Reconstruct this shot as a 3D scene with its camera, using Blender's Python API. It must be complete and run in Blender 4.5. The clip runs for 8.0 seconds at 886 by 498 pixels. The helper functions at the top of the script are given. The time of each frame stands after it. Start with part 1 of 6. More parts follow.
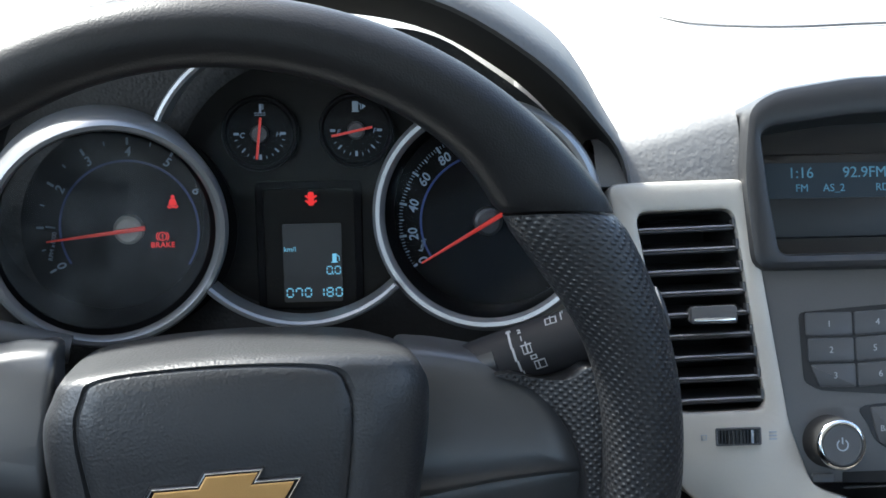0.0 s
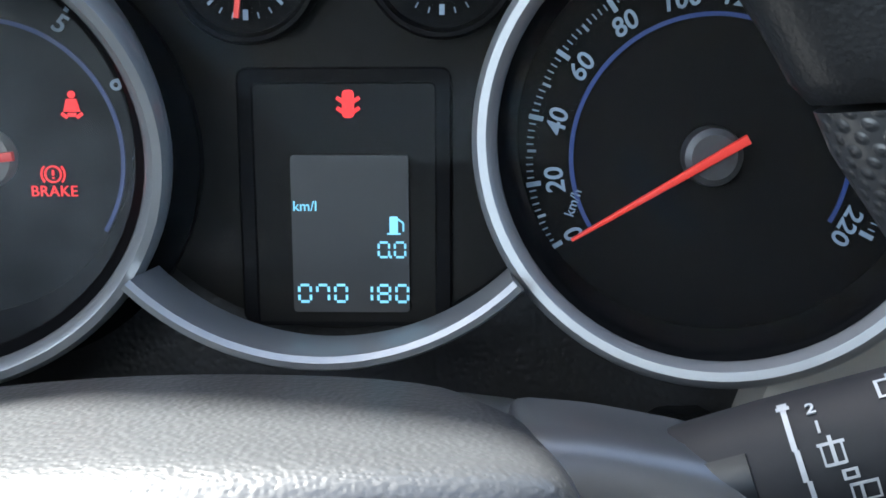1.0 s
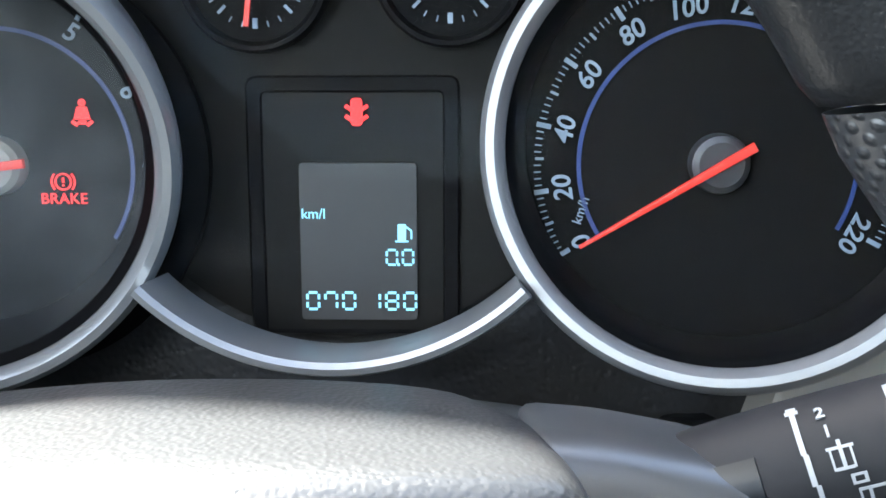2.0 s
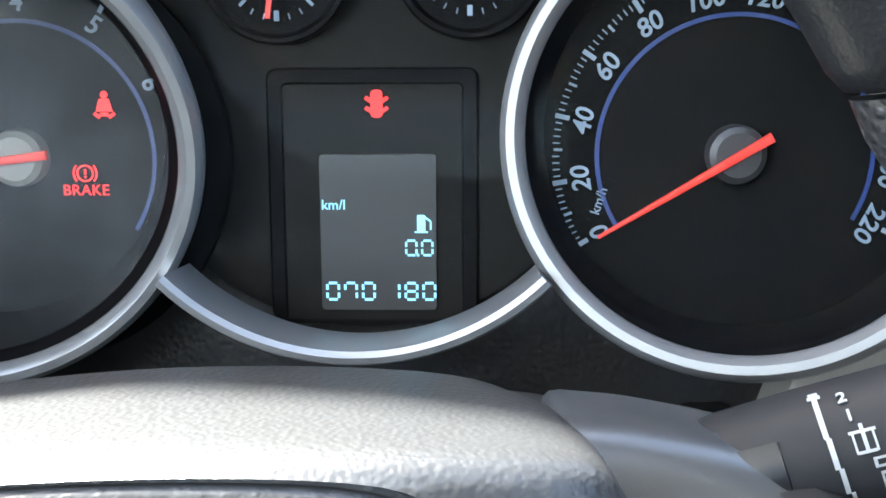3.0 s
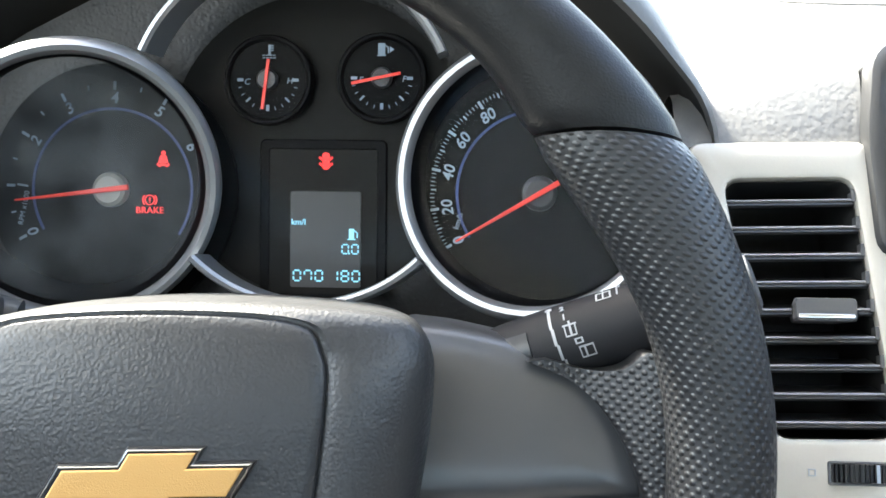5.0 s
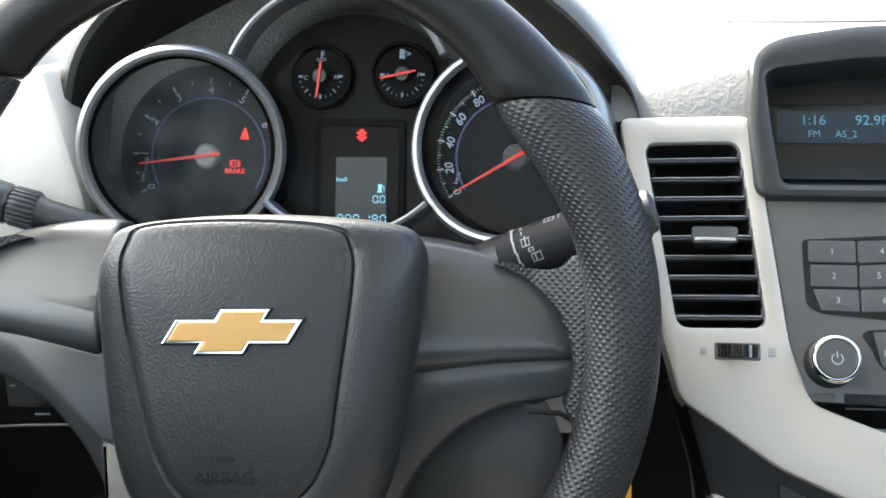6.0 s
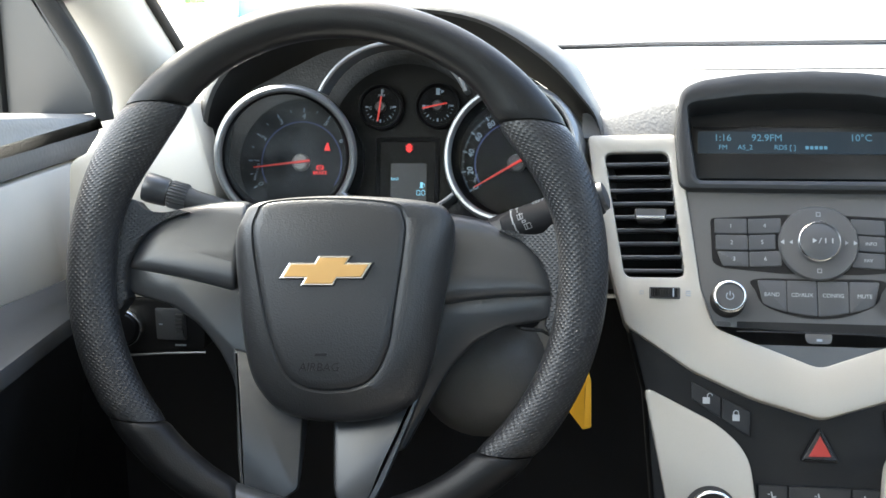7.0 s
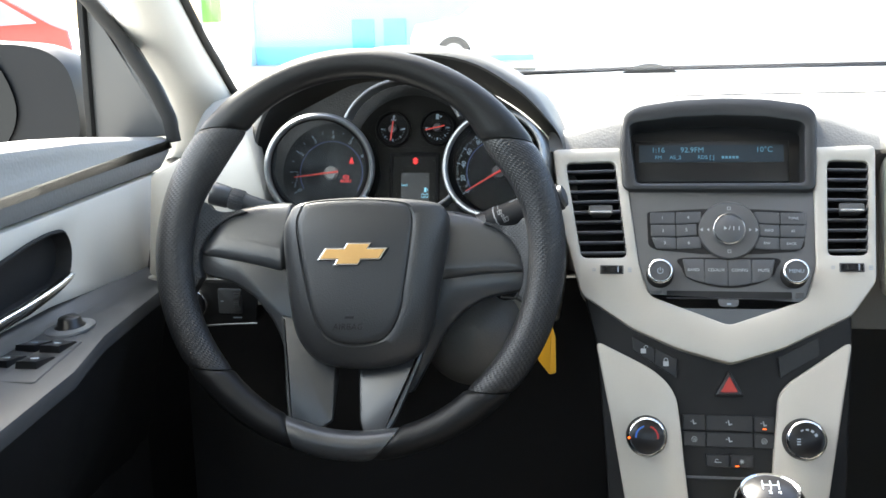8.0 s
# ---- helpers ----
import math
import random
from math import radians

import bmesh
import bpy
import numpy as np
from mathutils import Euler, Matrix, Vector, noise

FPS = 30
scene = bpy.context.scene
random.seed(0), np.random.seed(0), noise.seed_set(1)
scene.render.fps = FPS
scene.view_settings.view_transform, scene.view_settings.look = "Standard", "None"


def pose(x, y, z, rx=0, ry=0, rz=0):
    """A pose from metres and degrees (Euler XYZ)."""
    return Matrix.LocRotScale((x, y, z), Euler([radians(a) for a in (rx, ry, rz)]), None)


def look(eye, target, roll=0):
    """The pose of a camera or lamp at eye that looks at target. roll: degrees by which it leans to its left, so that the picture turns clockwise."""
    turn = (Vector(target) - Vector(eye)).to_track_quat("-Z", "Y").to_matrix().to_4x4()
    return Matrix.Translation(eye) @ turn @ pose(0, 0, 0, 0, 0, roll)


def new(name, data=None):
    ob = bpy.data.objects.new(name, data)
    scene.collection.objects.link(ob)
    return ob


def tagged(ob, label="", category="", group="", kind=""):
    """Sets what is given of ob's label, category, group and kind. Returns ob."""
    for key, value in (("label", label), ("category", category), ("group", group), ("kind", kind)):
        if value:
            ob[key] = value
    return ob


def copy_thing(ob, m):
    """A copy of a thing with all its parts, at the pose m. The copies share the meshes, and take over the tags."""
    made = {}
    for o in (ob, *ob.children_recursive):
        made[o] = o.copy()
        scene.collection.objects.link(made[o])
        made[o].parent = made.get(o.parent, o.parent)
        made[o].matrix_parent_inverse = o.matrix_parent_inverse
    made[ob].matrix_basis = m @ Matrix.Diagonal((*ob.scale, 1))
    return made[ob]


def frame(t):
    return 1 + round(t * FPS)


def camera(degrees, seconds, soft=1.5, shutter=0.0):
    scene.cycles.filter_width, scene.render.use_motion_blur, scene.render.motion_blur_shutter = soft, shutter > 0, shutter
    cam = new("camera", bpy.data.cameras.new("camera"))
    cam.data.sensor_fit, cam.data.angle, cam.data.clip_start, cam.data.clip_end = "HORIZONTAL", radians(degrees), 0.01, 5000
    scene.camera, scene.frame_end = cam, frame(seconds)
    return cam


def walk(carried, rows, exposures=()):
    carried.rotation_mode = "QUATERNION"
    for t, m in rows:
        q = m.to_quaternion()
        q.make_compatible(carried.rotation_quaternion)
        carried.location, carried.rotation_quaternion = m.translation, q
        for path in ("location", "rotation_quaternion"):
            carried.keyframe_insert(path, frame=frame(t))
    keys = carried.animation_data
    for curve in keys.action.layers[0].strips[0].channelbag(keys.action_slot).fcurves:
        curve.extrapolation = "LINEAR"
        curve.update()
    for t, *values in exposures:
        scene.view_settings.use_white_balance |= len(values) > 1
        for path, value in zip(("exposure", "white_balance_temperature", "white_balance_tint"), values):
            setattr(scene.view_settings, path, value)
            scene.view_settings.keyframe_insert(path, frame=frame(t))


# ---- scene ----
cam = camera(43.0, 8.0, soft=1.6)
PATH = [
    (0, (0.0636, -0.3699, 1.1792), (0.1275, 0.5432, 0.7765), 0.37),
    (0.2, (0.0711, -0.3008, 1.1770), (0.1096, 0.5887, 0.7215), -0.34),
    (0.5, (0.0509, -0.2191, 1.1390), (0.1075, 0.6635, 0.6722), 1.20),
    (1, (0.0671, -0.1182, 1.0638), (0.0323, 0.7889, 0.6444), -0.79),
    (1.5, (0.0683, -0.1193, 1.0623), (0.0280, 0.7943, 0.6576), -0.84),
    (3, (0.0605, -0.1234, 1.0608), (0.0264, 0.7904, 0.6561), -0.81),
    (3.5, (0.0671, -0.1472, 1.0671), (0.0003, 0.7681, 0.6698), -0.59),
    (4, (0.0719, -0.1887, 1.0801), (0.0101, 0.7435, 0.7235), 0.51),
    (4.5, (0.0926, -0.2301, 1.0812), (0.0361, 0.7094, 0.7434), 0.62),
    (5, (0.1083, -0.2992, 1.0782), (0.0503, 0.6573, 0.7924), -0.13),
    (5.2, (0.1384, -0.3258, 1.0810), (0.0268, 0.6258, 0.7943), -0.99),
    (6.3, (0.1567, -0.5150, 1.0774), (0.0351, 0.4483, 0.8382), -0.88),
    (6.5, (0.1612, -0.5467, 1.0775), (0.0374, 0.4175, 0.8430), -1.15),
    (7, (0.1918, -0.7251, 1.0952), (0.0451, 0.2405, 0.8804), -0.76),
    (7.5, (0.2441, -0.9565, 1.1329), (0.0787, 0.0072, 0.9233), -0.87),
    (8, (0.2433, -0.9636, 1.1250), (0.0831, 0.0024, 0.9222), -1.49),
]
walk(cam, [(t, look(eye, target, roll)) for t, eye, target, roll in PATH],
     [(0.0, 2.2, 6250, 4), (0.6, 2.2, 6250, 4), (1.1, 3.42, 6250, 4), (1.6, 3.8, 6450, 4), (3.0, 3.87, 6600, 4), (4.2, 3.82, 6950, 4), (5.2, 3.38, 7000, 4), (6.5, 3.1, 7000, 4), (8.0, 2.95, 6950, 4)])

# ---- light ----
world = bpy.data.worlds.new("sky")
scene.world = world
world.use_nodes = True
wn = world.node_tree.nodes
sky = wn.new("ShaderNodeTexSky")
sky.sky_type = "NISHITA"
sky.sun_disc = False
sky.sun_elevation, sky.sun_rotation = radians(49), radians(-45)
sky.dust_density = 3.0
world.node_tree.links.new(sky.outputs[0], wn["Background"].inputs[0])
wn["Background"].inputs[1].default_value = 0.15
sun_data = bpy.data.lights.new("sun", "SUN")
sun_data.energy, sun_data.angle, sun_data.color = 5.0, radians(6), (1.0, 0.97, 0.93)
sun = new("sun", sun_data)
sun.matrix_world = look((-2.6, 2.6, 4.2), (0, 0, 0))
scene.view_settings.exposure = 0.0


def window_light(name, at, towards, w, h, watts):
    """Sky light entering through a side or rear window."""
    d = bpy.data.lights.new(name, "AREA")
    d.shape, d.size, d.size_y, d.energy, d.color = "RECTANGLE", w, h, watts, (0.95, 0.98, 1.0)
    new(name, d).matrix_world = look(at, towards)


window_light("left_window_light", (-0.33, -0.32, 1.24), (0.1, -0.2, 1.0), 0.6, 0.3, 0.4)
window_light("right_window_light", (1.02, -0.5, 1.33), (0.2, 0.0, 0.95), 0.9, 0.2, 0.08)
window_light("rear_window_light", (0.35, -1.9, 1.35), (0.3, 0.1, 0.95), 1.1, 0.2, 0.03)


# ---- materials ----
def material(name, colour, rough=0.5, metal=0.0, grain=0.0, grain_scale=900.0, stain=0.08, bump=0.0, bump_scale=1200.0,
             pattern="noise", coat=0.0, spec=0.5, emit=0.0):
    m = bpy.data.materials.new(name)
    m.use_nodes = True
    nt = m.node_tree
    b = nt.nodes["Principled BSDF"]
    b.inputs["Roughness"].default_value = rough
    b.inputs["Metallic"].default_value = metal
    b.inputs["Coat Weight"].default_value = coat
    b.inputs["Specular IOR Level"].default_value = spec
    co = nt.nodes.new("ShaderNodeTexCoord")
    big = nt.nodes.new("ShaderNodeTexNoise")
    big.inputs["Scale"].default_value = 14.0
    big.inputs["Detail"].default_value = 5.0
    fine = nt.nodes.new("ShaderNodeTexNoise")
    fine.inputs["Scale"].default_value = grain_scale
    fine.inputs["Detail"].default_value = 2.0
    for n in (big, fine):
        nt.links.new(co.outputs["Object"], n.inputs["Vector"])
    add = nt.nodes.new("ShaderNodeMath")
    add.operation = "MULTIPLY_ADD"
    add.inputs[1].default_value = grain
    nt.links.new(fine.outputs[0], add.inputs[0])
    st = nt.nodes.new("ShaderNodeMath")
    st.operation = "MULTIPLY"
    st.inputs[1].default_value = stain
    nt.links.new(big.outputs[0], st.inputs[0])
    nt.links.new(st.outputs[0], add.inputs[2])
    val = nt.nodes.new("ShaderNodeMapRange")
    val.inputs["From Min"].default_value = 0.0
    val.inputs["From Max"].default_value = max(grain + stain, 0.001)
    val.inputs["To Min"].default_value = 1.0 - (grain + stain)
    val.inputs["To Max"].default_value = 1.0 + (grain + stain)
    nt.links.new(add.outputs[0], val.inputs["Value"])
    mul = nt.nodes.new("ShaderNodeVectorMath")
    mul.operation = "SCALE"
    mul.inputs[0].default_value = colour
    nt.links.new(val.outputs[0], mul.inputs["Scale"])
    nt.links.new(mul.outputs[0], b.inputs["Base Color"])
    rr = nt.nodes.new("ShaderNodeMapRange")
    rr.inputs["To Min"].default_value = rough * 0.85
    rr.inputs["To Max"].default_value = min(1.0, rough * 1.15)
    nt.links.new(big.outputs[0], rr.inputs["Value"])
    nt.links.new(rr.outputs[0], b.inputs["Roughness"])
    if emit:
        b.inputs["Emission Color"].default_value = (*colour, 1)
        b.inputs["Emission Strength"].default_value = emit
    if bump:
        bp = nt.nodes.new("ShaderNodeBump")
        bp.inputs["Strength"].default_value = bump
        bp.inputs["Distance"].default_value = 0.0004
        if pattern == "leather":
            v = nt.nodes.new("ShaderNodeTexVoronoi")
            v.feature = "SMOOTH_F1"
            v.inputs["Scale"].default_value = bump_scale
            nt.links.new(co.outputs["Object"], v.inputs["Vector"])
            nt.links.new(v.outputs["Distance"], bp.inputs["Height"])
        elif pattern == "dots":
            vm = nt.nodes.new("ShaderNodeTexVoronoi")
            vm.inputs["Scale"].default_value = 1.0
            vm.inputs["Randomness"].default_value = 0.0
            vm.feature = "F1"
            # turned square grid: staggered rows of raised dots
            mp = nt.nodes.new("ShaderNodeMapping")
            mp.inputs["Rotation"].default_value = (0, 0, radians(45))
            mp.inputs["Scale"].default_value = (bump_scale, bump_scale, 0)
            nt.links.new(co.outputs["UV"], mp.inputs["Vector"])
            nt.links.new(mp.outputs[0], vm.inputs["Vector"])
            ss = nt.nodes.new("ShaderNodeMapRange")
            ss.interpolation_type = "SMOOTHSTEP"
            ss.inputs["From Min"].default_value = 0.08
            ss.inputs["From Max"].default_value = 0.44
            ss.inputs["To Min"].default_value = 1.0
            ss.inputs["To Max"].default_value = 0.0
            nt.links.new(vm.outputs["Distance"], ss.inputs["Value"])
            nt.links.new(ss.outputs[0], bp.inputs["Height"])
        else:
            n2 = nt.nodes.new("ShaderNodeTexNoise")
            n2.inputs["Scale"].default_value = bump_scale
            n2.inputs["Detail"].default_value = 3.0
            nt.links.new(co.outputs["Object"], n2.inputs["Vector"])
            nt.links.new(n2.outputs[0], bp.inputs["Height"])
        nt.links.new(bp.outputs[0], b.inputs["Normal"])
    return m


def glass(name, tint=(1, 1, 1), rough=0.0, ior=1.45):
    m = bpy.data.materials.new(name)
    m.use_nodes = True
    b = m.node_tree.nodes["Principled BSDF"]
    b.inputs["Base Color"].default_value = (*tint, 1)
    b.inputs["Transmission Weight"].default_value = 1.0
    b.inputs["Roughness"].default_value = rough
    b.inputs["IOR"].default_value = ior
    return m


LEATHER = material("black_leather", (0.010, 0.0102, 0.011), 0.42, spec=0.3, grain=0.05, bump=0.25, bump_scale=1300, pattern="leather")
GRIP = material("dotted_leather", (0.02, 0.0205, 0.0222), 0.38, spec=0.5, grain=0.05, bump=0.8, bump_scale=400, pattern="dots")
PAD = material("grained_black_plastic", (0.027, 0.028, 0.0298), 0.36, spec=0.55, grain=0.04, bump=0.4, bump_scale=900, pattern="leather")
SATIN = material("satin_grey_plastic", (0.046, 0.0485, 0.053), 0.3, grain=0.03, bump=0.05, spec=0.8)
HUBSATIN = material("fine_grained_black_plastic", (0.03, 0.031, 0.033), 0.36, spec=0.6, grain=0.05, bump=0.4, bump_scale=900, pattern="leather")
DOTINK = material("dim_key_print", (0.4, 0.42, 0.44), 0.5, stain=0.02)
DARK = material("matt_black_plastic", (0.012, 0.012, 0.013), 0.6, spec=0.3, grain=0.1, bump=0.2, bump_scale=700, pattern="leather")
CLUSTERBLACK = material("soft_black_rim", (0.004, 0.004, 0.0044), 0.55, grain=0.02, spec=0.06)
DIALINK = material("dim_blue_white_ink", (0.19, 0.245, 0.31), 0.5, stain=0.02)
GLOSSBLACK = material("smooth_black_plastic", (0.008, 0.008, 0.0095), 0.3, grain=0.02)
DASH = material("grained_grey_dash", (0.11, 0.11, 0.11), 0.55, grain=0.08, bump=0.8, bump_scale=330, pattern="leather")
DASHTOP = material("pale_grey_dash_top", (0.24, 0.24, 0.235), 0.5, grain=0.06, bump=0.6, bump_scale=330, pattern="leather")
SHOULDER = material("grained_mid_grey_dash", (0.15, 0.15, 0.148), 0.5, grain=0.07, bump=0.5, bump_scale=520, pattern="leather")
# paler copy of the trim; window light at the door side is in its colour
TRIMPALELIT = material("pale_insert_with_window_light", (0.66, 0.63, 0.575), 0.45, grain=0.03, bump=0.08)
TRIM = material("warm_silver_trim", (0.5, 0.472, 0.42), 0.4, metal=0.3, grain=0.03, bump=0.05)
HEADLINER = material("pale_grey_headliner", (0.5, 0.495, 0.47), 0.9, grain=0.1, bump=0.3)
CREAM = material("pale_grey_fabric_plastic", (0.55, 0.545, 0.52), 0.6, grain=0.05, bump=0.15)
CAPGREY = material("pale_grey_cap", (0.22, 0.215, 0.2), 0.4)
CAPDARK = material("dark_grey_cap", (0.03, 0.03, 0.032), 0.4)
SILVER = material("satin_silver", (0.28, 0.285, 0.29), 0.3, metal=0.6, stain=0.03, grain=0.02)
CHROME = material("chrome", (0.8, 0.8, 0.8), 0.08, metal=1.0, stain=0.02)
RADIO = material("graphite_plastic", (0.115, 0.116, 0.119), 0.31, metal=0.3, grain=0.04, bump=0.06)
BUTTON = material("graphite_button", (0.075, 0.077, 0.081), 0.36, grain=0.05, bump=0.05)
SHROUD = material("dusty_grey_plastic", (0.12, 0.119, 0.116), 0.45, grain=0.08, stain=0.22, bump=0.15, bump_scale=1500)
FACE = material("black_dial_face", (0.005, 0.0051, 0.0054), 0.6, grain=0.05, grain_scale=3000, spec=0.05)
PANELKEY = material("soft_black_key", (0.012, 0.012, 0.013), 0.42, grain=0.05)
WHITEINK = material("pale_ink", (0.34, 0.39, 0.45), 0.5, stain=0.02)
BLUEGLOW = material("blue_ring", (0.013, 0.03, 0.12), 0.5, emit=0.02)
ICE = material("ice_blue_segments", (0.15, 0.40, 0.54), 0.5, emit=0.16)
REDGLOW = material("red_telltale", (0.55, 0.012, 0.012), 0.5, emit=0.2)
NEEDLE = material("red_needle", (0.5, 0.025, 0.016), 0.4, emit=0.04)
AMBER = material("amber_led", (1.0, 0.13, 0.012), 0.5, emit=0.35)
GOLD = material("gold_insert", (0.62, 0.36, 0.13), 0.35, metal=0.5, bump=0.3, bump_scale=2500)
YELLOW = material("yellow_plastic", (0.85, 0.42, 0.02), 0.45)
RUBBER = material("black_rubber", (0.01, 0.01, 0.01), 0.8, bump=0.2)
DOORTOP = material("grained_grey_door_top", (0.2, 0.2, 0.2), 0.5, grain=0.08, bump=0.7, bump_scale=330, pattern="leather")
CARPET = material("dark_carpet", (0.085, 0.08, 0.075), 0.95, grain=0.3, bump=1.0, bump_scale=1500)
SHROUDGREY = material("satin_steel_grey", (0.032, 0.033, 0.035), 0.36, metal=0.2, grain=0.03)
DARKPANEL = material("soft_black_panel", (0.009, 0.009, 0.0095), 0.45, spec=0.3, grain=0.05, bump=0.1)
REDPLASTIC = material("red_plastic", (0.45, 0.04, 0.03), 0.4)
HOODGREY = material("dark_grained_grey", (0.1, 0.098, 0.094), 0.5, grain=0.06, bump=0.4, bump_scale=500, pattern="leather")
RINGGREY = material("mid_grey_plastic", (0.16, 0.163, 0.168), 0.4, grain=0.05)
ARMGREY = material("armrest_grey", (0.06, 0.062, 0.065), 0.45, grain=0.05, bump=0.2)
STALK = material("satin_black_stalk", (0.02, 0.02, 0.022), 0.58, grain=0.04, spec=0.15)
MIRRORGREY = material("dark_grey_paint", (0.012, 0.013, 0.015), 0.45, spec=0.2)
WHITEPAINT = material("white_paint", (0.75, 0.75, 0.74), 0.3, coat=0.4)
CONCRETE = material("pale_concrete", (0.42, 0.41, 0.39), 0.85, grain=0.1, grain_scale=30, stain=0.15)
BLUEWALL = material("bright_blue_paint", (0.24, 0.6, 0.78), 0.6, stain=0.1)
BLUEPANEL = material("mid_blue_paint", (0.08, 0.4, 0.68), 0.6)
REDPAINT = material("red_paint", (0.4, 0.03, 0.02), 0.3, coat=0.4)
# pale base colour stands in for bright surroundings reflected in the car windows
CARGLASS = material("car_glass_painted_reflection", (0.3, 0.33, 0.35), 0.05)


def pane(name, gloss_share):
    """Thin clear glass: mostly clear with a faint even gloss."""
    m = bpy.data.materials.new(name)
    m.use_nodes = True
    nt = m.node_tree
    nt.nodes.clear()
    out = nt.nodes.new("ShaderNodeOutputMaterial")
    mix = nt.nodes.new("ShaderNodeMixShader")
    clear = nt.nodes.new("ShaderNodeBsdfTransparent")
    gloss = nt.nodes.new("ShaderNodeBsdfGlossy")
    gloss.inputs["Roughness"].default_value = 0.02
    mix.inputs[0].default_value = gloss_share
    nt.links.new(clear.outputs[0], mix.inputs[1])
    nt.links.new(gloss.outputs[0], mix.inputs[2])
    nt.links.new(mix.outputs[0], out.inputs[0])
    return m


PANE = pane("clear_glass", 0.04)
LENS = pane("clear_lens", 0.0015)


def dusty(name, share):
    """Clear plastic with an uneven pale veil that paints in a reflection."""
    m = bpy.data.materials.new(name)
    m.use_nodes = True
    nt = m.node_tree
    nt.nodes.clear()
    out = nt.nodes.new("ShaderNodeOutputMaterial")
    mix = nt.nodes.new("ShaderNodeMixShader")
    clear = nt.nodes.new("ShaderNodeBsdfTransparent")
    veil = nt.nodes.new("ShaderNodeBsdfDiffuse")
    veil.inputs["Color"].default_value = (0.75, 0.78, 0.8, 1)
    co = nt.nodes.new("ShaderNodeTexCoord")
    no = nt.nodes.new("ShaderNodeTexNoise")
    no.inputs["Scale"].default_value = 38.0
    no.inputs["Detail"].default_value = 4.0
    mr = nt.nodes.new("ShaderNodeMapRange")
    mr.inputs["From Min"].default_value, mr.inputs["From Max"].default_value = 0.35, 0.65
    mr.inputs["To Min"].default_value, mr.inputs["To Max"].default_value = share * 0.4, share * 1.6
    nt.links.new(co.outputs["Object"], no.inputs["Vector"])
    nt.links.new(no.outputs[0], mr.inputs["Value"])
    nt.links.new(mr.outputs[0], mix.inputs[0])
    nt.links.new(clear.outputs[0], mix.inputs[1])
    nt.links.new(veil.outputs[0], mix.inputs[2])
    nt.links.new(mix.outputs[0], out.inputs[0])
    return m


# diffuse veil standing in for the bright reflection on the tachometer lens
VEILED = dusty("lens_reflection_veil", 0.028)
MIRRORGLASS = material("tinted_mirror", (0.022, 0.024, 0.026), 0.04, metal=1.0, stain=0.02)


# ---- building tools ----
def part(name, bm, mat, parent=None, label="", smooth=35):
    me = bpy.data.meshes.new(name)
    bmesh.ops.recalc_face_normals(bm, faces=bm.faces)
    bm.to_mesh(me)
    bm.free()
    me.materials.append(mat)
    if smooth:
        for p in me.polygons:
            p.use_smooth = True
        me.set_sharp_from_angle(angle=radians(smooth))
    ob = new(name, me)
    if parent:
        ob.parent = parent
    if label:
        tagged(ob, label)
    return ob


def thing(name, m, label, category, group="", kind=""):
    ob = new(name)
    ob.empty_display_size = 0.05
    ob.matrix_world = m
    return tagged(ob, label, category, group, kind)


def axes(o, u, v, n):
    return Matrix(((u[0], v[0], n[0], o[0]), (u[1], v[1], n[1], o[1]), (u[2], v[2], n[2], o[2]), (0, 0, 0, 1)))


def tilted(o, lean, swing=0.0):
    """Local x right, y up the face, z towards the driver; lean: degrees the face looks up; swing: degrees it turns right."""
    return Matrix.Translation(o) @ Euler((0, 0, radians(swing))).to_matrix().to_4x4() @ Euler((radians(90 - lean), 0, 0)).to_matrix().to_4x4()


def offset(pts, d):
    """A closed outline moved inwards by d (anticlockwise points)."""
    n = len(pts)
    out = []
    for i in range(n):
        a, b, c = Vector(pts[i - 1]), Vector(pts[i]), Vector(pts[(i + 1) % n])
        e, f = (b - a).normalized(), (c - b).normalized()
        k = Vector((-e.y - f.y, e.x + f.x))
        if k.length < 1e-6:
            k = Vector((-e.y, e.x))
        k.normalize()
        s = max(0.4, k.dot(Vector((-e.y, e.x))))
        out.append(tuple(b + k * d / s))
    return out


def ccw(pts):
    a = sum(pts[i - 1][0] * pts[i][1] - pts[i][0] * pts[i - 1][1] for i in range(len(pts)))
    return list(pts) if a > 0 else list(pts)[::-1]


def rounded(pts, r, seg=4):
    """An outline with its corners rounded to radius r (or less on short sides)."""
    out, n = [], len(pts)
    for i in range(n):
        a, b, c = Vector(pts[i - 1]), Vector(pts[i]), Vector(pts[(i + 1) % n])
        k = min(r, (a - b).length * 0.48, (c - b).length * 0.48)
        p, q = b + (a - b).normalized() * k, b + (c - b).normalized() * k
        for j in range(seg + 1):
            t = j / seg
            out.append(tuple(p * (1 - t) ** 2 + b * 2 * t * (1 - t) + q * t * t))
    return out


def spline(pts, n=8, closed=True):
    """A smooth curve through points."""
    out, m = [], len(pts)
    for i in range(m if closed else m - 1):
        p0, p1, p2, p3 = (Vector(pts[(i + k) % m]) if closed else Vector(pts[min(max(i + k, 0), m - 1)]) for k in (-1, 0, 1, 2))
        for j in range(n):
            t = j / n
            out.append(tuple(0.5 * (2 * p1 + (p2 - p0) * t + (2 * p0 - 5 * p1 + 4 * p2 - p3) * t * t + (3 * p1 - p0 - 3 * p2 + p3) * t ** 3)))
    if not closed:
        out.append(tuple(pts[-1]))
    return out


def rect(x0, x1, y0, y1, r=0.0, seg=4):
    p = [(x0, y0), (x1, y0), (x1, y1), (x0, y1)]
    return rounded(p, r, seg) if r else p


